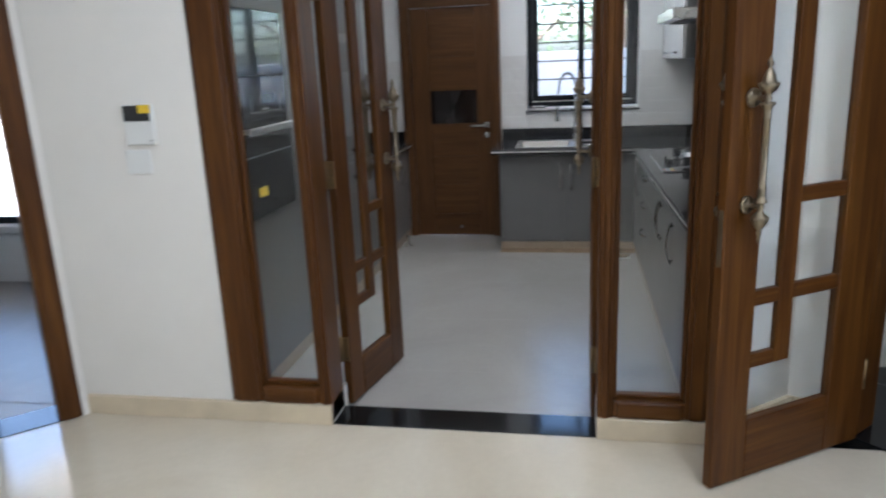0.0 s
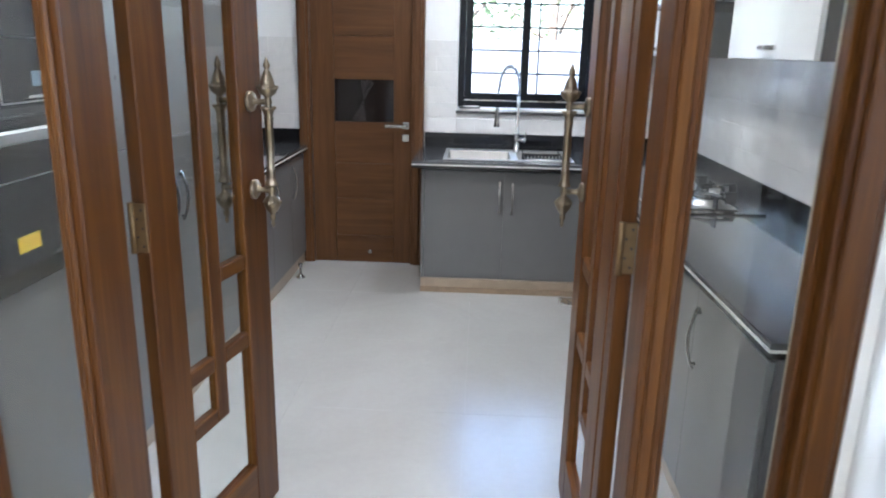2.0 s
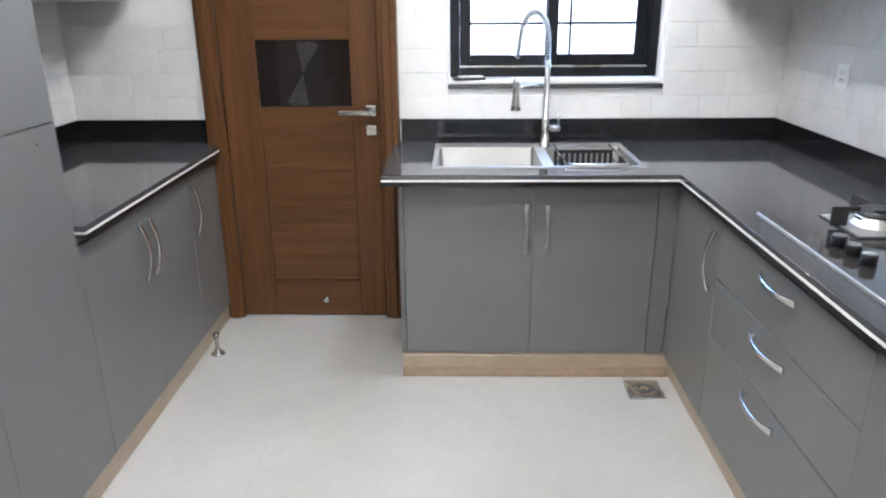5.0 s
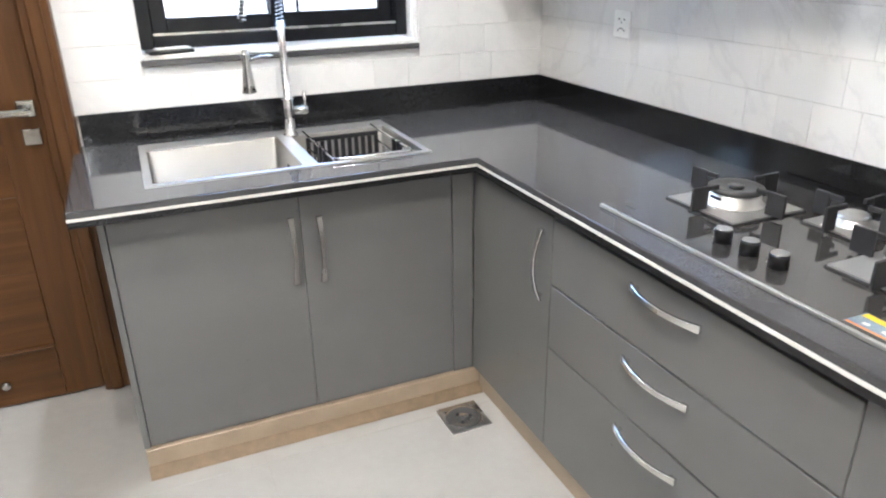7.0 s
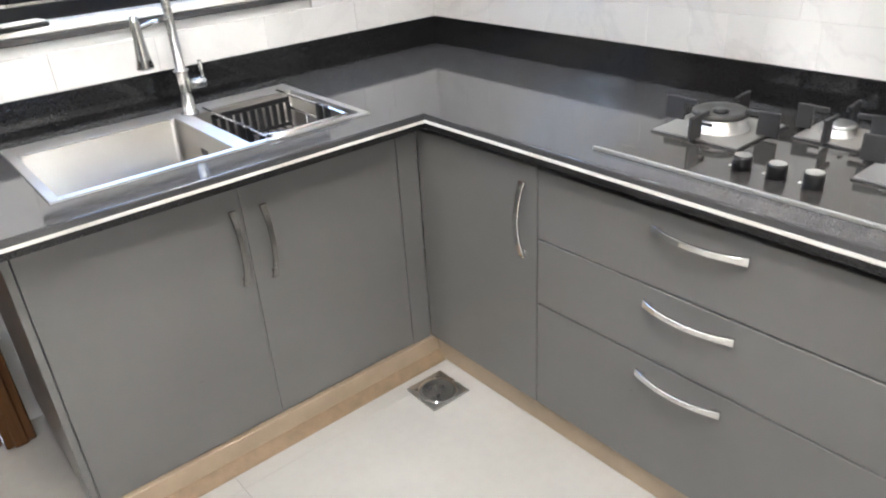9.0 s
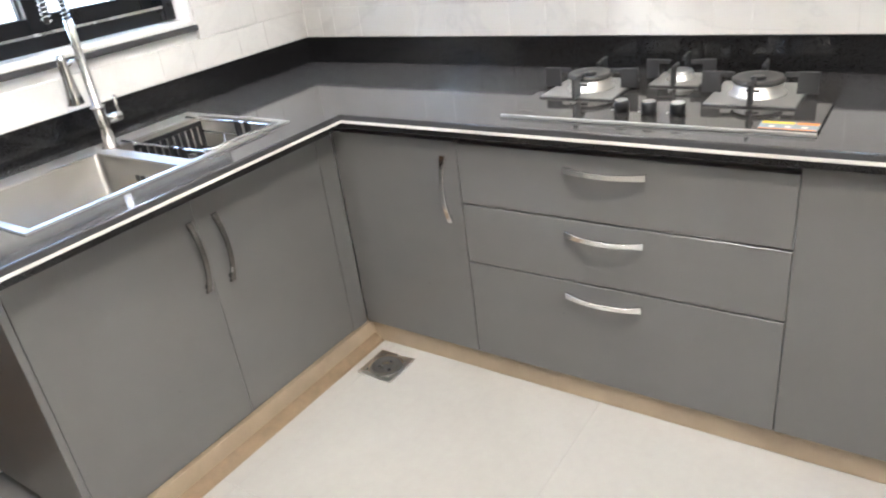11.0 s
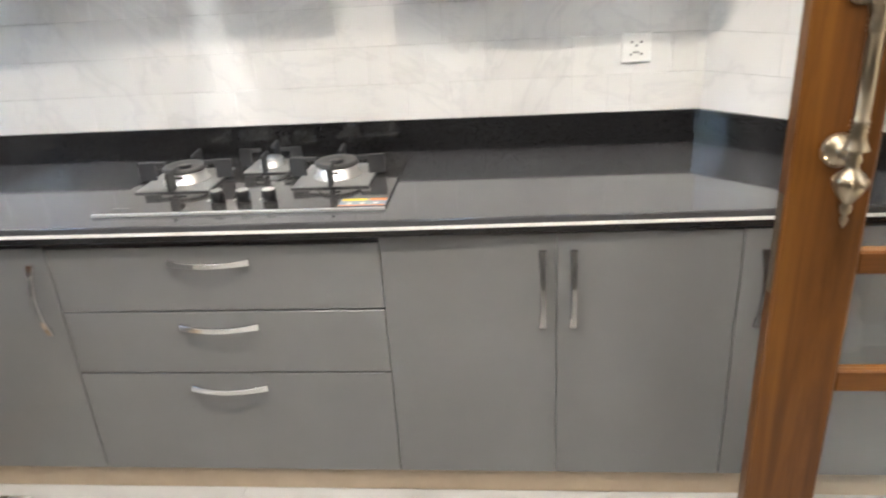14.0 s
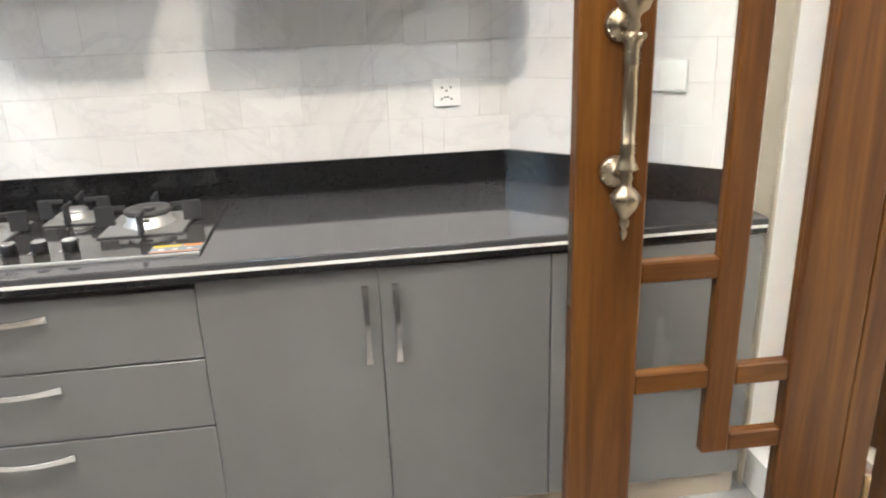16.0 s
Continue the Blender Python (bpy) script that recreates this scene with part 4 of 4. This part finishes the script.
for a, b in bowls:
    bw = part("bowl", bowl(a, b, 0.215), BOWL, sk)
    part("waste", lathe(bmesh.new(), [(0.055, -0.213), (0.05, -0.211), (0.03, -0.2135), (0.012, -0.208)], 24, Matrix.Translation(((a + b) / 2, -0.02, 0))), CHROME, bw)
for y in (-0.052, -0.026):
    part("overflow", B(0.0005, 0.0042, y, y + 0.019, -0.064, -0.046, bev=0.001), IRON, sk, "dark overflow slot")
rk = thing("drainer_basket", Matrix.Translation((0.225, 6.53, 0.80)), "black and chrome drainer basket hanging in the small sink bowl", "dish rack")
for x in (-0.125, 0.125):
    part("rail", tube(bmesh.new(), [(x, 0.196, 0.1), (x, 0.13, 0.1), (x, -0.2, 0.1), (x, -0.216, 0.1)], 0.0042, 8), CHROME, rk)
    part("rail", tube(bmesh.new(), [(x, 0.13, 0.058), (x, -0.165, 0.058), (x, -0.175, 0.075)], 0.0038, 8), CHROME, rk)
    for y in (-0.06, -0.105):
        part("clip", B(x - 0.009, x + 0.009, y - 0.008, y + 0.008, 0.048, 0.106, bev=0.003), BLACK_PL, rk, "black plastic rail clip")
part("front_loop", tube(bmesh.new(), [(-0.115, -0.196, 0.1), (-0.10, -0.214, 0.1), (0.10, -0.214, 0.1), (0.128, -0.206, 0.1), (0.132, -0.17, 0.1)], 0.0055, 8), CHROME, rk)
for y, x0, x1 in ((0.132, -0.13, 0.13), (-0.172, -0.13, 0.13)):
    bm = B(x0, x1, y - 0.004, y + 0.004, 0.076, 0.092, bev=0.002)
    box(bm, x0, x1, y - 0.004, y + 0.004, 0.0, 0.012, bev=0.002)
    for k in range(11):
        xx = x0 + (x1 - x0 - 0.014) * k / 10
        box(bm, xx, xx + 0.014, y - 0.003, y + 0.003, 0.012, 0.076)
    part("slotted_panel", bm, BLACK_PL, rk, "black slotted plastic end panel")
for k in range(9):
    x = -0.112 + 0.028 * k
    part("wire", tube(bmesh.new(), [(x, -0.17, 0.006), (x, 0.13, 0.006)], 0.003, 6), CHROME, rk)
for y in (-0.09, 0.02):
    part("wire", tube(bmesh.new(), [(-0.125, y, 0.058), (-0.122, y, 0.01), (0.122, y, 0.01), (0.125, y, 0.058)], 0.003, 6), CHROME, rk)

tp = thing("kitchen_tap", Matrix.Translation((0.058, 6.722, 0.8935)), "tall chrome spring kitchen tap with pull-down spray", "tap")
part("base", lathe(bmesh.new(), [(0.026, 0), (0.026, 0.005), (0.0195, 0.007), (0.0195, 0.122), (0.0218, 0.124), (0.0218, 0.131), (0.0138, 0.134), (0.0128, 0.30), (0.0128, 0.385)], 20), TAP, tp)
bm = lathe(bmesh.new(), [(0.0145, 0), (0.0145, 0.045), (0.012, 0.05)], 16, Matrix.Translation((0.015, -0.004, 0.085)) @ Matrix.Rotation(radians(90), 4, "Y"))
tube(bm, [(0.055, -0.004, 0.085), (0.058, -0.006, 0.11), (0.056, -0.010, 0.15)], 0.0055, 8)
part("lever", bm, TAP, tp)
arc = [(0, 0, 0.34)]
hx, hy = -0.150, -0.175
for i in range(25):
    u = i / 24
    a = math.pi * u
    s = (1 - math.cos(a)) / 2
    arc.append((hx * s * 0.93, hy * s * 0.93, 0.45 + 0.135 * math.sin(a)))
arc.append((hx, hy, 0.40))
arc.append((hx, hy, 0.30))
part("hose", tube(bmesh.new(), arc[:-1], 0.0065, 8), RUBBER, tp)
bm = bmesh.new()
path = [Vector(p) for p in arc]
cum = [0.0]
for p, q in zip(path, path[1:]):
    cum.append(cum[-1] + (q - p).length)
coil, turns, tot = [], 46, cum[-1] * 0.84
for i in range(turns * 9):
    s = tot * i / (turns * 9)
    k = max(j for j in range(len(cum) - 1) if cum[j] <= s)
    p = path[k].lerp(path[k + 1], (s - cum[k]) / (cum[k + 1] - cum[k]))
    d = (path[k + 1] - path[k]).normalized()
    a = d.cross(Vector((0.76, -0.65, 0))).normalized()
    c = d.cross(a)
    th = 6.28318 * i / 9
    coil.append(p + 0.0115 * (math.cos(th) * a + math.sin(th) * c))
part("spring", tube(bm, coil, 0.0021, 5), CHROME, tp, "bright coiled steel spring")
m = Matrix.Translation((hx, hy, 0.0))
part("spray_head", lathe(bmesh.new(), [(0.021, 0.188), (0.022, 0.193), (0.018, 0.22), (0.0135, 0.265), (0.0125, 0.30), (0.009, 0.318)], 18, m), SATIN, tp)
part("holder_arm", tube(bmesh.new(), [(0, 0, 0.275), (hx * 0.5, hy * 0.5, 0.285), (hx * 0.9, hy * 0.9, 0.285)], 0.006, 8), CHROME, tp)

# ---- hob ----
hb = thing("gas_hob", Matrix.Translation((0.59, 5.24, 0.8903)), "black glass three-burner gas hob set on the worktop", "hob")
part("glass", B(0.008, 0.50, -0.40, 0.40, 0.0, 0.0075, bev=0.002), HOB_GL, hb)
part("front_trim", B(-0.001, 0.0075, -0.40, 0.40, 0.0, 0.0085, bev=0.001), TRAY, hb, "satin steel front trim")


def burner(cx, cy, big):
    s = 0.114 if big else 0.074
    z = 0.0078
    bm = B(cx - s, cx + s, cy - s, cy + s, z, z + 0.003, bev=0.001)
    t = part("tray", bm, IRON, hb, "dark edged drip tray")
    dish = prism([(cx - s + 0.005, cy - s + 0.005), (cx + s - 0.005, cy - s + 0.005), (cx + s - 0.005, cy + s - 0.005), (cx - s + 0.005, cy + s - 0.005)], z + 0.0031, z + 0.0065)
    part("tray_dish", dish, TRAY, t, "satin steel drip dish")
    r = 0.062 if big else 0.034
    at = Matrix.Translation((cx, cy, 0))
    top = z + (0.036 if big else 0.024)
    part("burner_body", lathe(bmesh.new(), [(r * 1.16, z + 0.0066), (r * 1.10, z + 0.010), (r * 1.0, z + 0.014), (r * 0.97, top), (r * 0.9, top + 0.001)], 32, at), CAST_AL, t)
    if big:
        part("burner_ring", lathe(bmesh.new(), [(r * 1.0, top + 0.0012), (r * 1.05, top + 0.004), (r * 1.05, top + 0.012), (r * 0.98, top + 0.0145), (r * 0.80, top + 0.013), (r * 0.45, top + 0.008), (r * 0.30, top + 0.007)], 32, at), RING, t)
        part("burner_cap", lathe(bmesh.new(), [(r * 0.30, top + 0.0075), (r * 0.31, top + 0.013), (r * 0.22, top + 0.016)], 20, at), BLACK_PL, t)
        part("flame_slot", B(-0.0015, 0.0015, -0.016, 0.016, -0.003, 0.003, m=Matrix.Translation((cx - r * 0.985, cy, top - 0.008))), IRON, t)
    else:
        part("burner_cap", lathe(bmesh.new(), [(r * 1.02, top + 0.0012), (r * 1.06, top + 0.005), (r * 0.9, top + 0.010)], 24, at), STEEL, t)
    for k in range(4):   # broad pan support arms, each with a finger towards the flame
        mm = Matrix.Translation((cx, cy, z + 0.0032)) @ Matrix.Rotation(radians(90 * k + 3), 4, "Z")
        r0, r1 = (0.092, 0.142) if big else (0.062, 0.098)
        bm = B(r0, r1, -0.004, 0.004, 0.0035, 0.060, bev=0.0015, m=mm)
        box(bm, r0 - 0.032, r0 + 0.0005, -0.0038, 0.0038, 0.047, 0.0585, bev=0.0015, m=mm)
        part("pan_support", bm, IRON, t)


burner(0.285, 0.250, True)
burner(0.285, -0.216, True)
burner(0.405, 0.022, False)
for k, y in enumerate((0.080, 0.006, -0.068)):
    kb = part("knob", lathe(bmesh.new(), [(0.0195, 0.0078), (0.0195, 0.034), (0.018, 0.038)], 22, Matrix.Translation((0.088, y, 0))), BLACK_PL, hb)
    part("knob_cap", lathe(bmesh.new(), [(0.0176, 0.0382), (0.0170, 0.0398)], 22, Matrix.Translation((0.088, y, 0))), STEEL, kb, "brushed steel knob cap")
    part("knob_mark", B(0.090, 0.102, y + 0.026, y + 0.031, 0.0076, 0.0079), WHITE_PL, kb, "white printed mark")
lb = part("sticker", B(0.018, 0.075, -0.398, -0.272, 0.0077, 0.0083), BLUE_PR, hb, "orange and grey-blue energy sticker")
part("sticker_band", B(0.058, 0.073, -0.345, -0.275, 0.0084, 0.0088), YELLOW, lb)
part("sticker_band", B(0.019, 0.024, -0.396, -0.274, 0.0084, 0.0088), ORANGE, lb)
part("sticker_band", B(0.058, 0.073, -0.396, -0.350, 0.0084, 0.0088), ORANGE, lb)
for k in range(3):
    part("sticker_mark", B(0.034, 0.042, -0.375 + 0.035 * k, -0.363 + 0.035 * k, 0.0084, 0.0087), WHITE_PL, lb)
part("maker_mark", B(0.045, 0.053, 0.325, 0.365, 0.0076, 0.0079), ETCH, hb)

# ---- small fixtures ----
dr = thing("floor_drain", Matrix.Translation((0.43, 6.102, 0.0)), "square stainless floor drain with round dish", "floor drain")
bm = bmesh.new()
for q in ((-0.073, 0.073, -0.073, -0.052), (-0.073, 0.073, 0.052, 0.073), (-0.073, -0.052, -0.052, 0.052), (0.052, 0.073, -0.052, 0.052)):
    box(bm, *q, 0.0, 0.004)
part("frame", bm, STEEL, dr)
part("dish", lathe(bmesh.new(), [(0.071, 0.0005), (0.060, 0.0055), (0.050, 0.0045), (0.034, 0.001), (0.02, 0.002), (0.006, 0.004)], 32), CHROME, dr)
for k in range(3):
    part("slot", lathe(bmesh.new(), [(0.006, 0.0015), (0.006, 0.0032)], 10, Matrix.Translation((0.026 * math.cos(2.1 * k), 0.026 * math.sin(2.1 * k), 0))), IRON, dr)
ds = thing("door_stop", Matrix.Translation((-1.437, 6.41, 0.0)), "small waisted steel door stop on the floor", "door stop")
part("stem", lathe(bmesh.new(), [(0.032, 0.0), (0.032, 0.004), (0.018, 0.012), (0.010, 0.03), (0.008, 0.06), (0.011, 0.085)], 18), SATIN, ds)
part("buffer", lathe(bmesh.new(), [(0.014, 0.0852), (0.016, 0.092), (0.014, 0.104), (0.006, 0.106)], 16), SATIN, ds)


def socket(m, label, w=0.088, h=0.088, holes=True):
    s = thing("wall_socket", m, label, "socket")
    part("plate", B(-w / 2, w / 2, -0.009, 0.0, -h / 2, h / 2, bev=0.003), WHITE_PL, s)
    if holes:
        for dx, dz in ((-0.014, 0.016), (0.014, 0.016), (0, 0.006), (-0.016, -0.02), (0.016, -0.02), (-0.005, -0.014), (0.005, -0.014)):
            part("hole", B(dx - 0.0028, dx + 0.0028, -0.0096, -0.0088, dz - 0.0032, dz + 0.0032), BLACK_PL, s)
    return s


tile_x = XR - 0.022
socket(Matrix.Translation((tile_x, 6.345, 1.24)) @ Matrix.Rotation(radians(-90), 4, "Z"), "white universal wall socket above the worktop")
socket(Matrix.Translation((tile_x, 4.128, 1.192)) @ Matrix.Rotation(radians(-90), 4, "Z"), "white universal wall socket by the corner")
DV = Vector((CX - DGX, 3.910 - DGY, 0)).normalized()
dm = Matrix.Translation((0.83 - 0.018, 3.545 + 0.014, 1.25)) @ Matrix.Rotation(math.atan2(DV.y, DV.x) + math.pi, 4, "Z")
sw = thing("switch_plate", dm, "white double switch plate on the tiled splay", "switch")
part("plate", B(-0.075, 0.075, -0.010, 0.0, -0.045, 0.045, bev=0.003), WHITE_PL, sw)
for s in (-1, 1):
    part("rocker", B(s * 0.034 - 0.032, s * 0.034 + 0.032, -0.013, -0.0102, -0.038, 0.038, bev=0.001), WHITE_PL, sw)

ct = thing("wall_controller", Matrix.Translation((-1.777, SY0, 1.321)), "white wall controller with dark display and yellow corner", "controller")
part("body", B(-0.068, 0.072, -0.022, 0.0, 0.0, 0.172, bev=0.005), WHITE_PL, ct)
part("display", B(-0.062, 0.060, -0.0245, -0.0222, 0.102, 0.168, bev=0.001), BLACK_GL, ct, "dark display")
part("sticker", B(0.012, 0.066, -0.0258, -0.0247, 0.135, 0.170), YELLOW, ct, "yellow corner sticker")
part("mark", B(0.045, 0.062, -0.0228, -0.0221, 0.018, 0.021), IRON, ct)
s2 = thing("switch_plate", Matrix.Translation((-1.809, SY0, 1.247)), "blank white switch plate below the controller", "switch")
part("plate", B(-0.06, 0.06, -0.009, 0.0, -0.052, 0.052, bev=0.003), WHITE_PL, s2)
part("rocker", B(-0.05, 0.05, -0.0115, -0.0092, -0.042, 0.042, bev=0.001), WHITE_PL, s2)

# unseen ceiling downlights: three kitchen ones follow cast shadows, the others are added
for sx, sy, _ in SPOTS + LOUNGE_FILL_SPOTS:
    dl = thing("unseen_ceiling_downlight", Matrix.Translation((sx, sy, 2.962)), "round white recessed ceiling downlight, not seen", "ceiling light", "downlights")
    bm = bmesh.new()
    for k in range(24):
        a = 6.28318 * k / 24
        box(bm, 0.072, 0.092, -0.012, 0.012, 0.0, 0.036, m=Matrix.Rotation(a, 4, "Z"))
    part("trim_ring", bm, WHITE_PL, dl)
    part("diffuser", lathe(bmesh.new(), [(0.070, 0.012), (0.070, 0.03)], 24), GLOW, dl)

# ---- outside ----
structure("boundary_wall", B(-9, 9, 8.6, 8.8, -0.16, 1.68, bev=0.01), OUT_WALL, "pale painted boundary wall across the side passage", "boundary wall")
# unseen strip that raises the roof edge's shadow on the boundary wall
structure("roof_shade_strip", B(-6.3, 5.3, 6.95, 7.15, 3.201, 3.35), OUT_WALL, "unseen roof-edge strip, added to shade the boundary wall", "parapet")


def tree(x, y, h, seed):
    rnd = random.Random(seed)
    t = thing("tree", Matrix.Translation((x, y, -0.16)), "leafy green garden tree behind the boundary wall", "tree", "garden trees")
    bm = bmesh.new()
    n = 7
    prev = None
    for i in range(n):
        u = i / (n - 1)
        r = 0.13 * (1 - 0.7 * u)
        c = Vector((0.12 * math.sin(2 * u + seed), 0.1 * math.cos(3 * u), h * 0.75 * u))
        ring = [bm.verts.new(c + Vector((r * math.cos(6.283 * k / 9), r * math.sin(6.283 * k / 9), 0))) for k in range(9)]
        if prev:
            for k in range(9):
                bm.faces.new((prev[k], prev[(k + 1) % 9], ring[(k + 1) % 9], ring[k])).smooth = True
        prev = ring
    tips = []
    for k in range(9):
        a, z0 = 2.4 * k, h * (0.32 + 0.045 * k)
        ln = h * (0.30 - 0.012 * k)
        tip = Vector((ln * math.cos(a), ln * math.sin(a), z0 + ln * 0.7))
        tube(bm, [(0, 0, z0), tip * 0.5 + Vector((0, 0, z0 * 0.42)), tip], 0.025, 6)
        tips += [tip, tip * 0.65 + Vector((0, 0, z0 * 0.3))]
    tips.append(Vector((0, 0, h * 0.85)))
    part("trunk", bm, BARK, t)
    vs, fs = [], []
    for c in tips:
        for k in range(110):
            p = c + Vector((rnd.gauss(0, 0.33), rnd.gauss(0, 0.33), rnd.gauss(0, 0.26)))
            ax = Vector((rnd.uniform(-1, 1), rnd.uniform(-1, 1), rnd.uniform(-0.6, 0.3))).normalized()
            sd = ax.cross(Vector((rnd.uniform(-1, 1), rnd.uniform(-1, 1), 1))).normalized() * 0.028
            b = len(vs)
            vs += [p, p + ax * 0.06 + sd, p + ax * 0.14, p + ax * 0.06 - sd]
            fs.append((b, b + 1, b + 2, b + 3))
    me = bpy.data.meshes.new("crown")
    me.from_pydata(vs, [], fs)
    me.materials.append(LEAF)
    cr = new("crown", me)
    cr.parent = t


for i, (x, y, h) in enumerate(((-1.5, 11.6, 4.4), (0.9, 12.4, 4.9), (-4.3, 11.2, 5.0))):
    tree(x, y, h, i + 3)


# ---- wall tiles, floor tiles and planks ----
def split_tiles(parent, m, length, rows, mat, seed, widths, rel, skip=()):
    rnd = random.Random(seed)
    shapes = {}
    for r, (za, zb) in enumerate(zip(rows, rows[1:])):
        rh = zb - za
        u = -rnd.uniform(0, widths[0])
        while u < length:
            w = rnd.choice(widths)
            a, b = max(0, u), min(length, u + w)
            u += w
            spans = [(a, b)]
            for s0, s1, sz0, sz1 in skip:
                if zb > sz0 + 0.002 and za < sz1 - 0.002:
                    spans = [q for p, e2 in spans for q in ((p, min(e2, s0)), (max(p, s1), e2)) if q[1] - q[0] > 0.012]
            for p, e2 in spans:
                if e2 - p < 0.012:
                    continue
                key = (round(rh, 3), rnd.randrange(5))
                ww = e2 - p
                if (key, round(ww, 4)) not in shapes:
                    t1, t2, t3, t4 = (0.014 + rnd.uniform(-rel, rel) for _ in range(4))
                    bm = bmesh.new()
                    g, bv = 0.0003, 0.0004 + rel * 0.5
                    f = [bm.verts.new(c) for c in ((g, 0, g), (ww - g, 0, g), (ww - g, 0, rh - g), (g, 0, rh - g))]
                    k = [bm.verts.new(c) for c in ((g, -t1 + bv, g), (ww - g, -t2 + bv, g), (ww - g, -t3 + bv, rh - g), (g, -t4 + bv, rh - g))]
                    q = [bm.verts.new(c) for c in ((g + bv, -t1, g + bv), (ww - g - bv, -t2, g + bv), (ww - g - bv, -t3, rh - g - bv), (g + bv, -t4, rh - g - bv))]
                    mid = bm.verts.new((ww * rnd.uniform(0.35, 0.65), -0.014 - rel * 0.35 - rnd.uniform(-rel, rel) * 0.4, rh * rnd.uniform(0.35, 0.65)))
                    for i in range(4):
                        j = (i + 1) % 4
                        bm.faces.new((f[i], f[j], k[j], k[i]))
                        bm.faces.new((k[i], k[j], q[j], q[i]))
                        bm.faces.new((q[i], q[j], mid))
                    me = bpy.data.meshes.new("tile")
                    bm.to_mesh(me)
                    bm.free()
                    me.materials.append(mat)
                    shapes[(key, round(ww, 4))] = me
                ob = new("tile", shapes[(key, round(ww, 4))])
                ob.parent = parent
                ob.matrix_world = m @ Matrix.Translation((p, 0, za))


Z_T = 0.9945
ROWS_N = [Z_T + 0.1082 * k for k in range(7)]
ROWS_W = ROWS_N[:6]
ROWS_E = [Z_T, 1.112, 1.231, 1.352, 1.6437]
WN, WE = (0.14, 0.22, 0.30, 0.37), (0.07, 0.11, 0.14, 0.19, 0.27)
tn = structure("wall_tiles_north", B(XL + 0.002, DX0 - 0.002, YB - 0.004, YB + 0.001, Z_T, 1.6435), GROUT, "white uneven split-face tile band on the kitchen wall", "wall tiles")
split_tiles(tn, Matrix.Translation((XL, YB - 0.004, 0)), DX0 - XL, ROWS_N, TILE_M, 11, WN, 0.0018)
tn2 = structure("wall_tiles_north", B(DX1 + 0.002, WX0 - 0.002, YB - 0.004, YB + 0.001, Z_T, 1.6435), GROUT, "white uneven split-face tile band round the window", "wall tiles")
split_tiles(tn2, Matrix.Translation((DX1, YB - 0.004, 0)), XR - DX1, ROWS_N, TILE_M, 12, WN, 0.0018,
            [(WX0 - DX1 - 0.01, WX1 - DX1 + 0.016, WZ0 - 0.016, 3.0)])
te = structure("wall_tiles_east", B(XR - 0.004, XR + 0.001, 3.920, YB - 0.02, Z_T, 1.6435), GROUT, "glossy white marble-veined uneven tile splashback", "wall tiles")
split_tiles(te, Matrix.Translation((XR - 0.004, YB - 0.019, 0)) @ Matrix.Rotation(radians(-90), 4, "Z"), YB - 0.019 - 3.915, ROWS_E, TILE_G, 13, WE, 0.0002)
tw = structure("wall_tiles_west", B(XL - 0.001, XL + 0.004, 5.53, YB - 0.02, Z_T, 1.53), GROUT, "white uneven split-face tiles above the worktop", "wall tiles")
split_tiles(tw, Matrix.Translation((XL + 0.004, 5.53, 0)) @ Matrix.Rotation(radians(90), 4, "Z"), YB - 0.02 - 5.53, ROWS_W, TILE_M, 14, WN, 0.0018)
ang = math.atan2(DV.y, DV.x) + math.pi
dn = Vector((-DV.y, DV.x, 0))
ts = structure("wall_tiles_splay", prism([(DGX, DGY), (CX, 3.910), (CX - 0.003, 3.914), (DGX - 0.003, DGY + 0.003)], Z_T, 1.6435), GROUT, "glossy white marble-veined tiles on the splayed wall", "wall tiles")
split_tiles(ts, Matrix.Translation(Vector((CX, 3.910, 0)) + dn * 0.004) @ Matrix.Rotation(ang, 4, "Z"), (Vector((CX, 3.910, 0)) - Vector((DGX, DGY, 0))).length, ROWS_E, TILE_G, 15, WE, 0.0002)

TW = 0.80


def floor_tile(parent, x0, x1, y0, y1, mat, name="tile", z=0.0):
    ob = mesh_ob(name, B(x0 + 0.0004, x1 - 0.0004, y0 + 0.0004, y1 - 0.0004, z - 0.0028, z, bev=0.0003), mat)
    ob.parent = parent


yy = SY1 + 0.002
ys = [yy] + [yy + 0.45 + TW * k for k in range(6) if yy + 0.45 + TW * k < YB] + [YB]
xs = [XL + 0.002] + [v for v in (-1.83, -1.03, -0.23, 0.57) ] + [XR - 0.002]
for a, b in zip(xs, xs[1:]):
    for c, d in zip(ys, ys[1:]):
        floor_tile(kfloor, a, b, c, d, FLOOR)
for k in range(24):
    floor_tile(floor_w, -6.0 + 0.15 * k, -6.0 + 0.15 * (k + 1), 2.0 if k < 17 else 3.12, 5.09, PLANK, "plank", z=LZ + 0.0036)
joints = bmesh.new()
for i in range(4):
    for j in range(2 if i < 3 else 1):
        x0, y0 = 0.10 + 0.60 * i, -0.002 - 0.60 * (j + 1)
        tile = mesh_ob("tile", B(x0 + 0.003, x0 + 0.597, y0 + 0.003, y0 + 0.597, LZ + 0.001, LZ + 0.005, bev=0.0006), BLACK_T)
        tile.parent = floor_e
        tile.matrix_world = M_RD
        box(joints, x0 - 0.0028, x0 + 0.0028, y0 + 0.003, y0 + 0.597, LZ + 0.001, LZ + 0.0035)
        box(joints, x0 + 0.003, x0 + 0.597, y0 - 0.0028, y0 + 0.0028, LZ + 0.001, LZ + 0.0035)
joint = mesh_ob("tile_joint", joints, GROUT_F)
joint.parent = floor_e
joint.matrix_world = M_RD
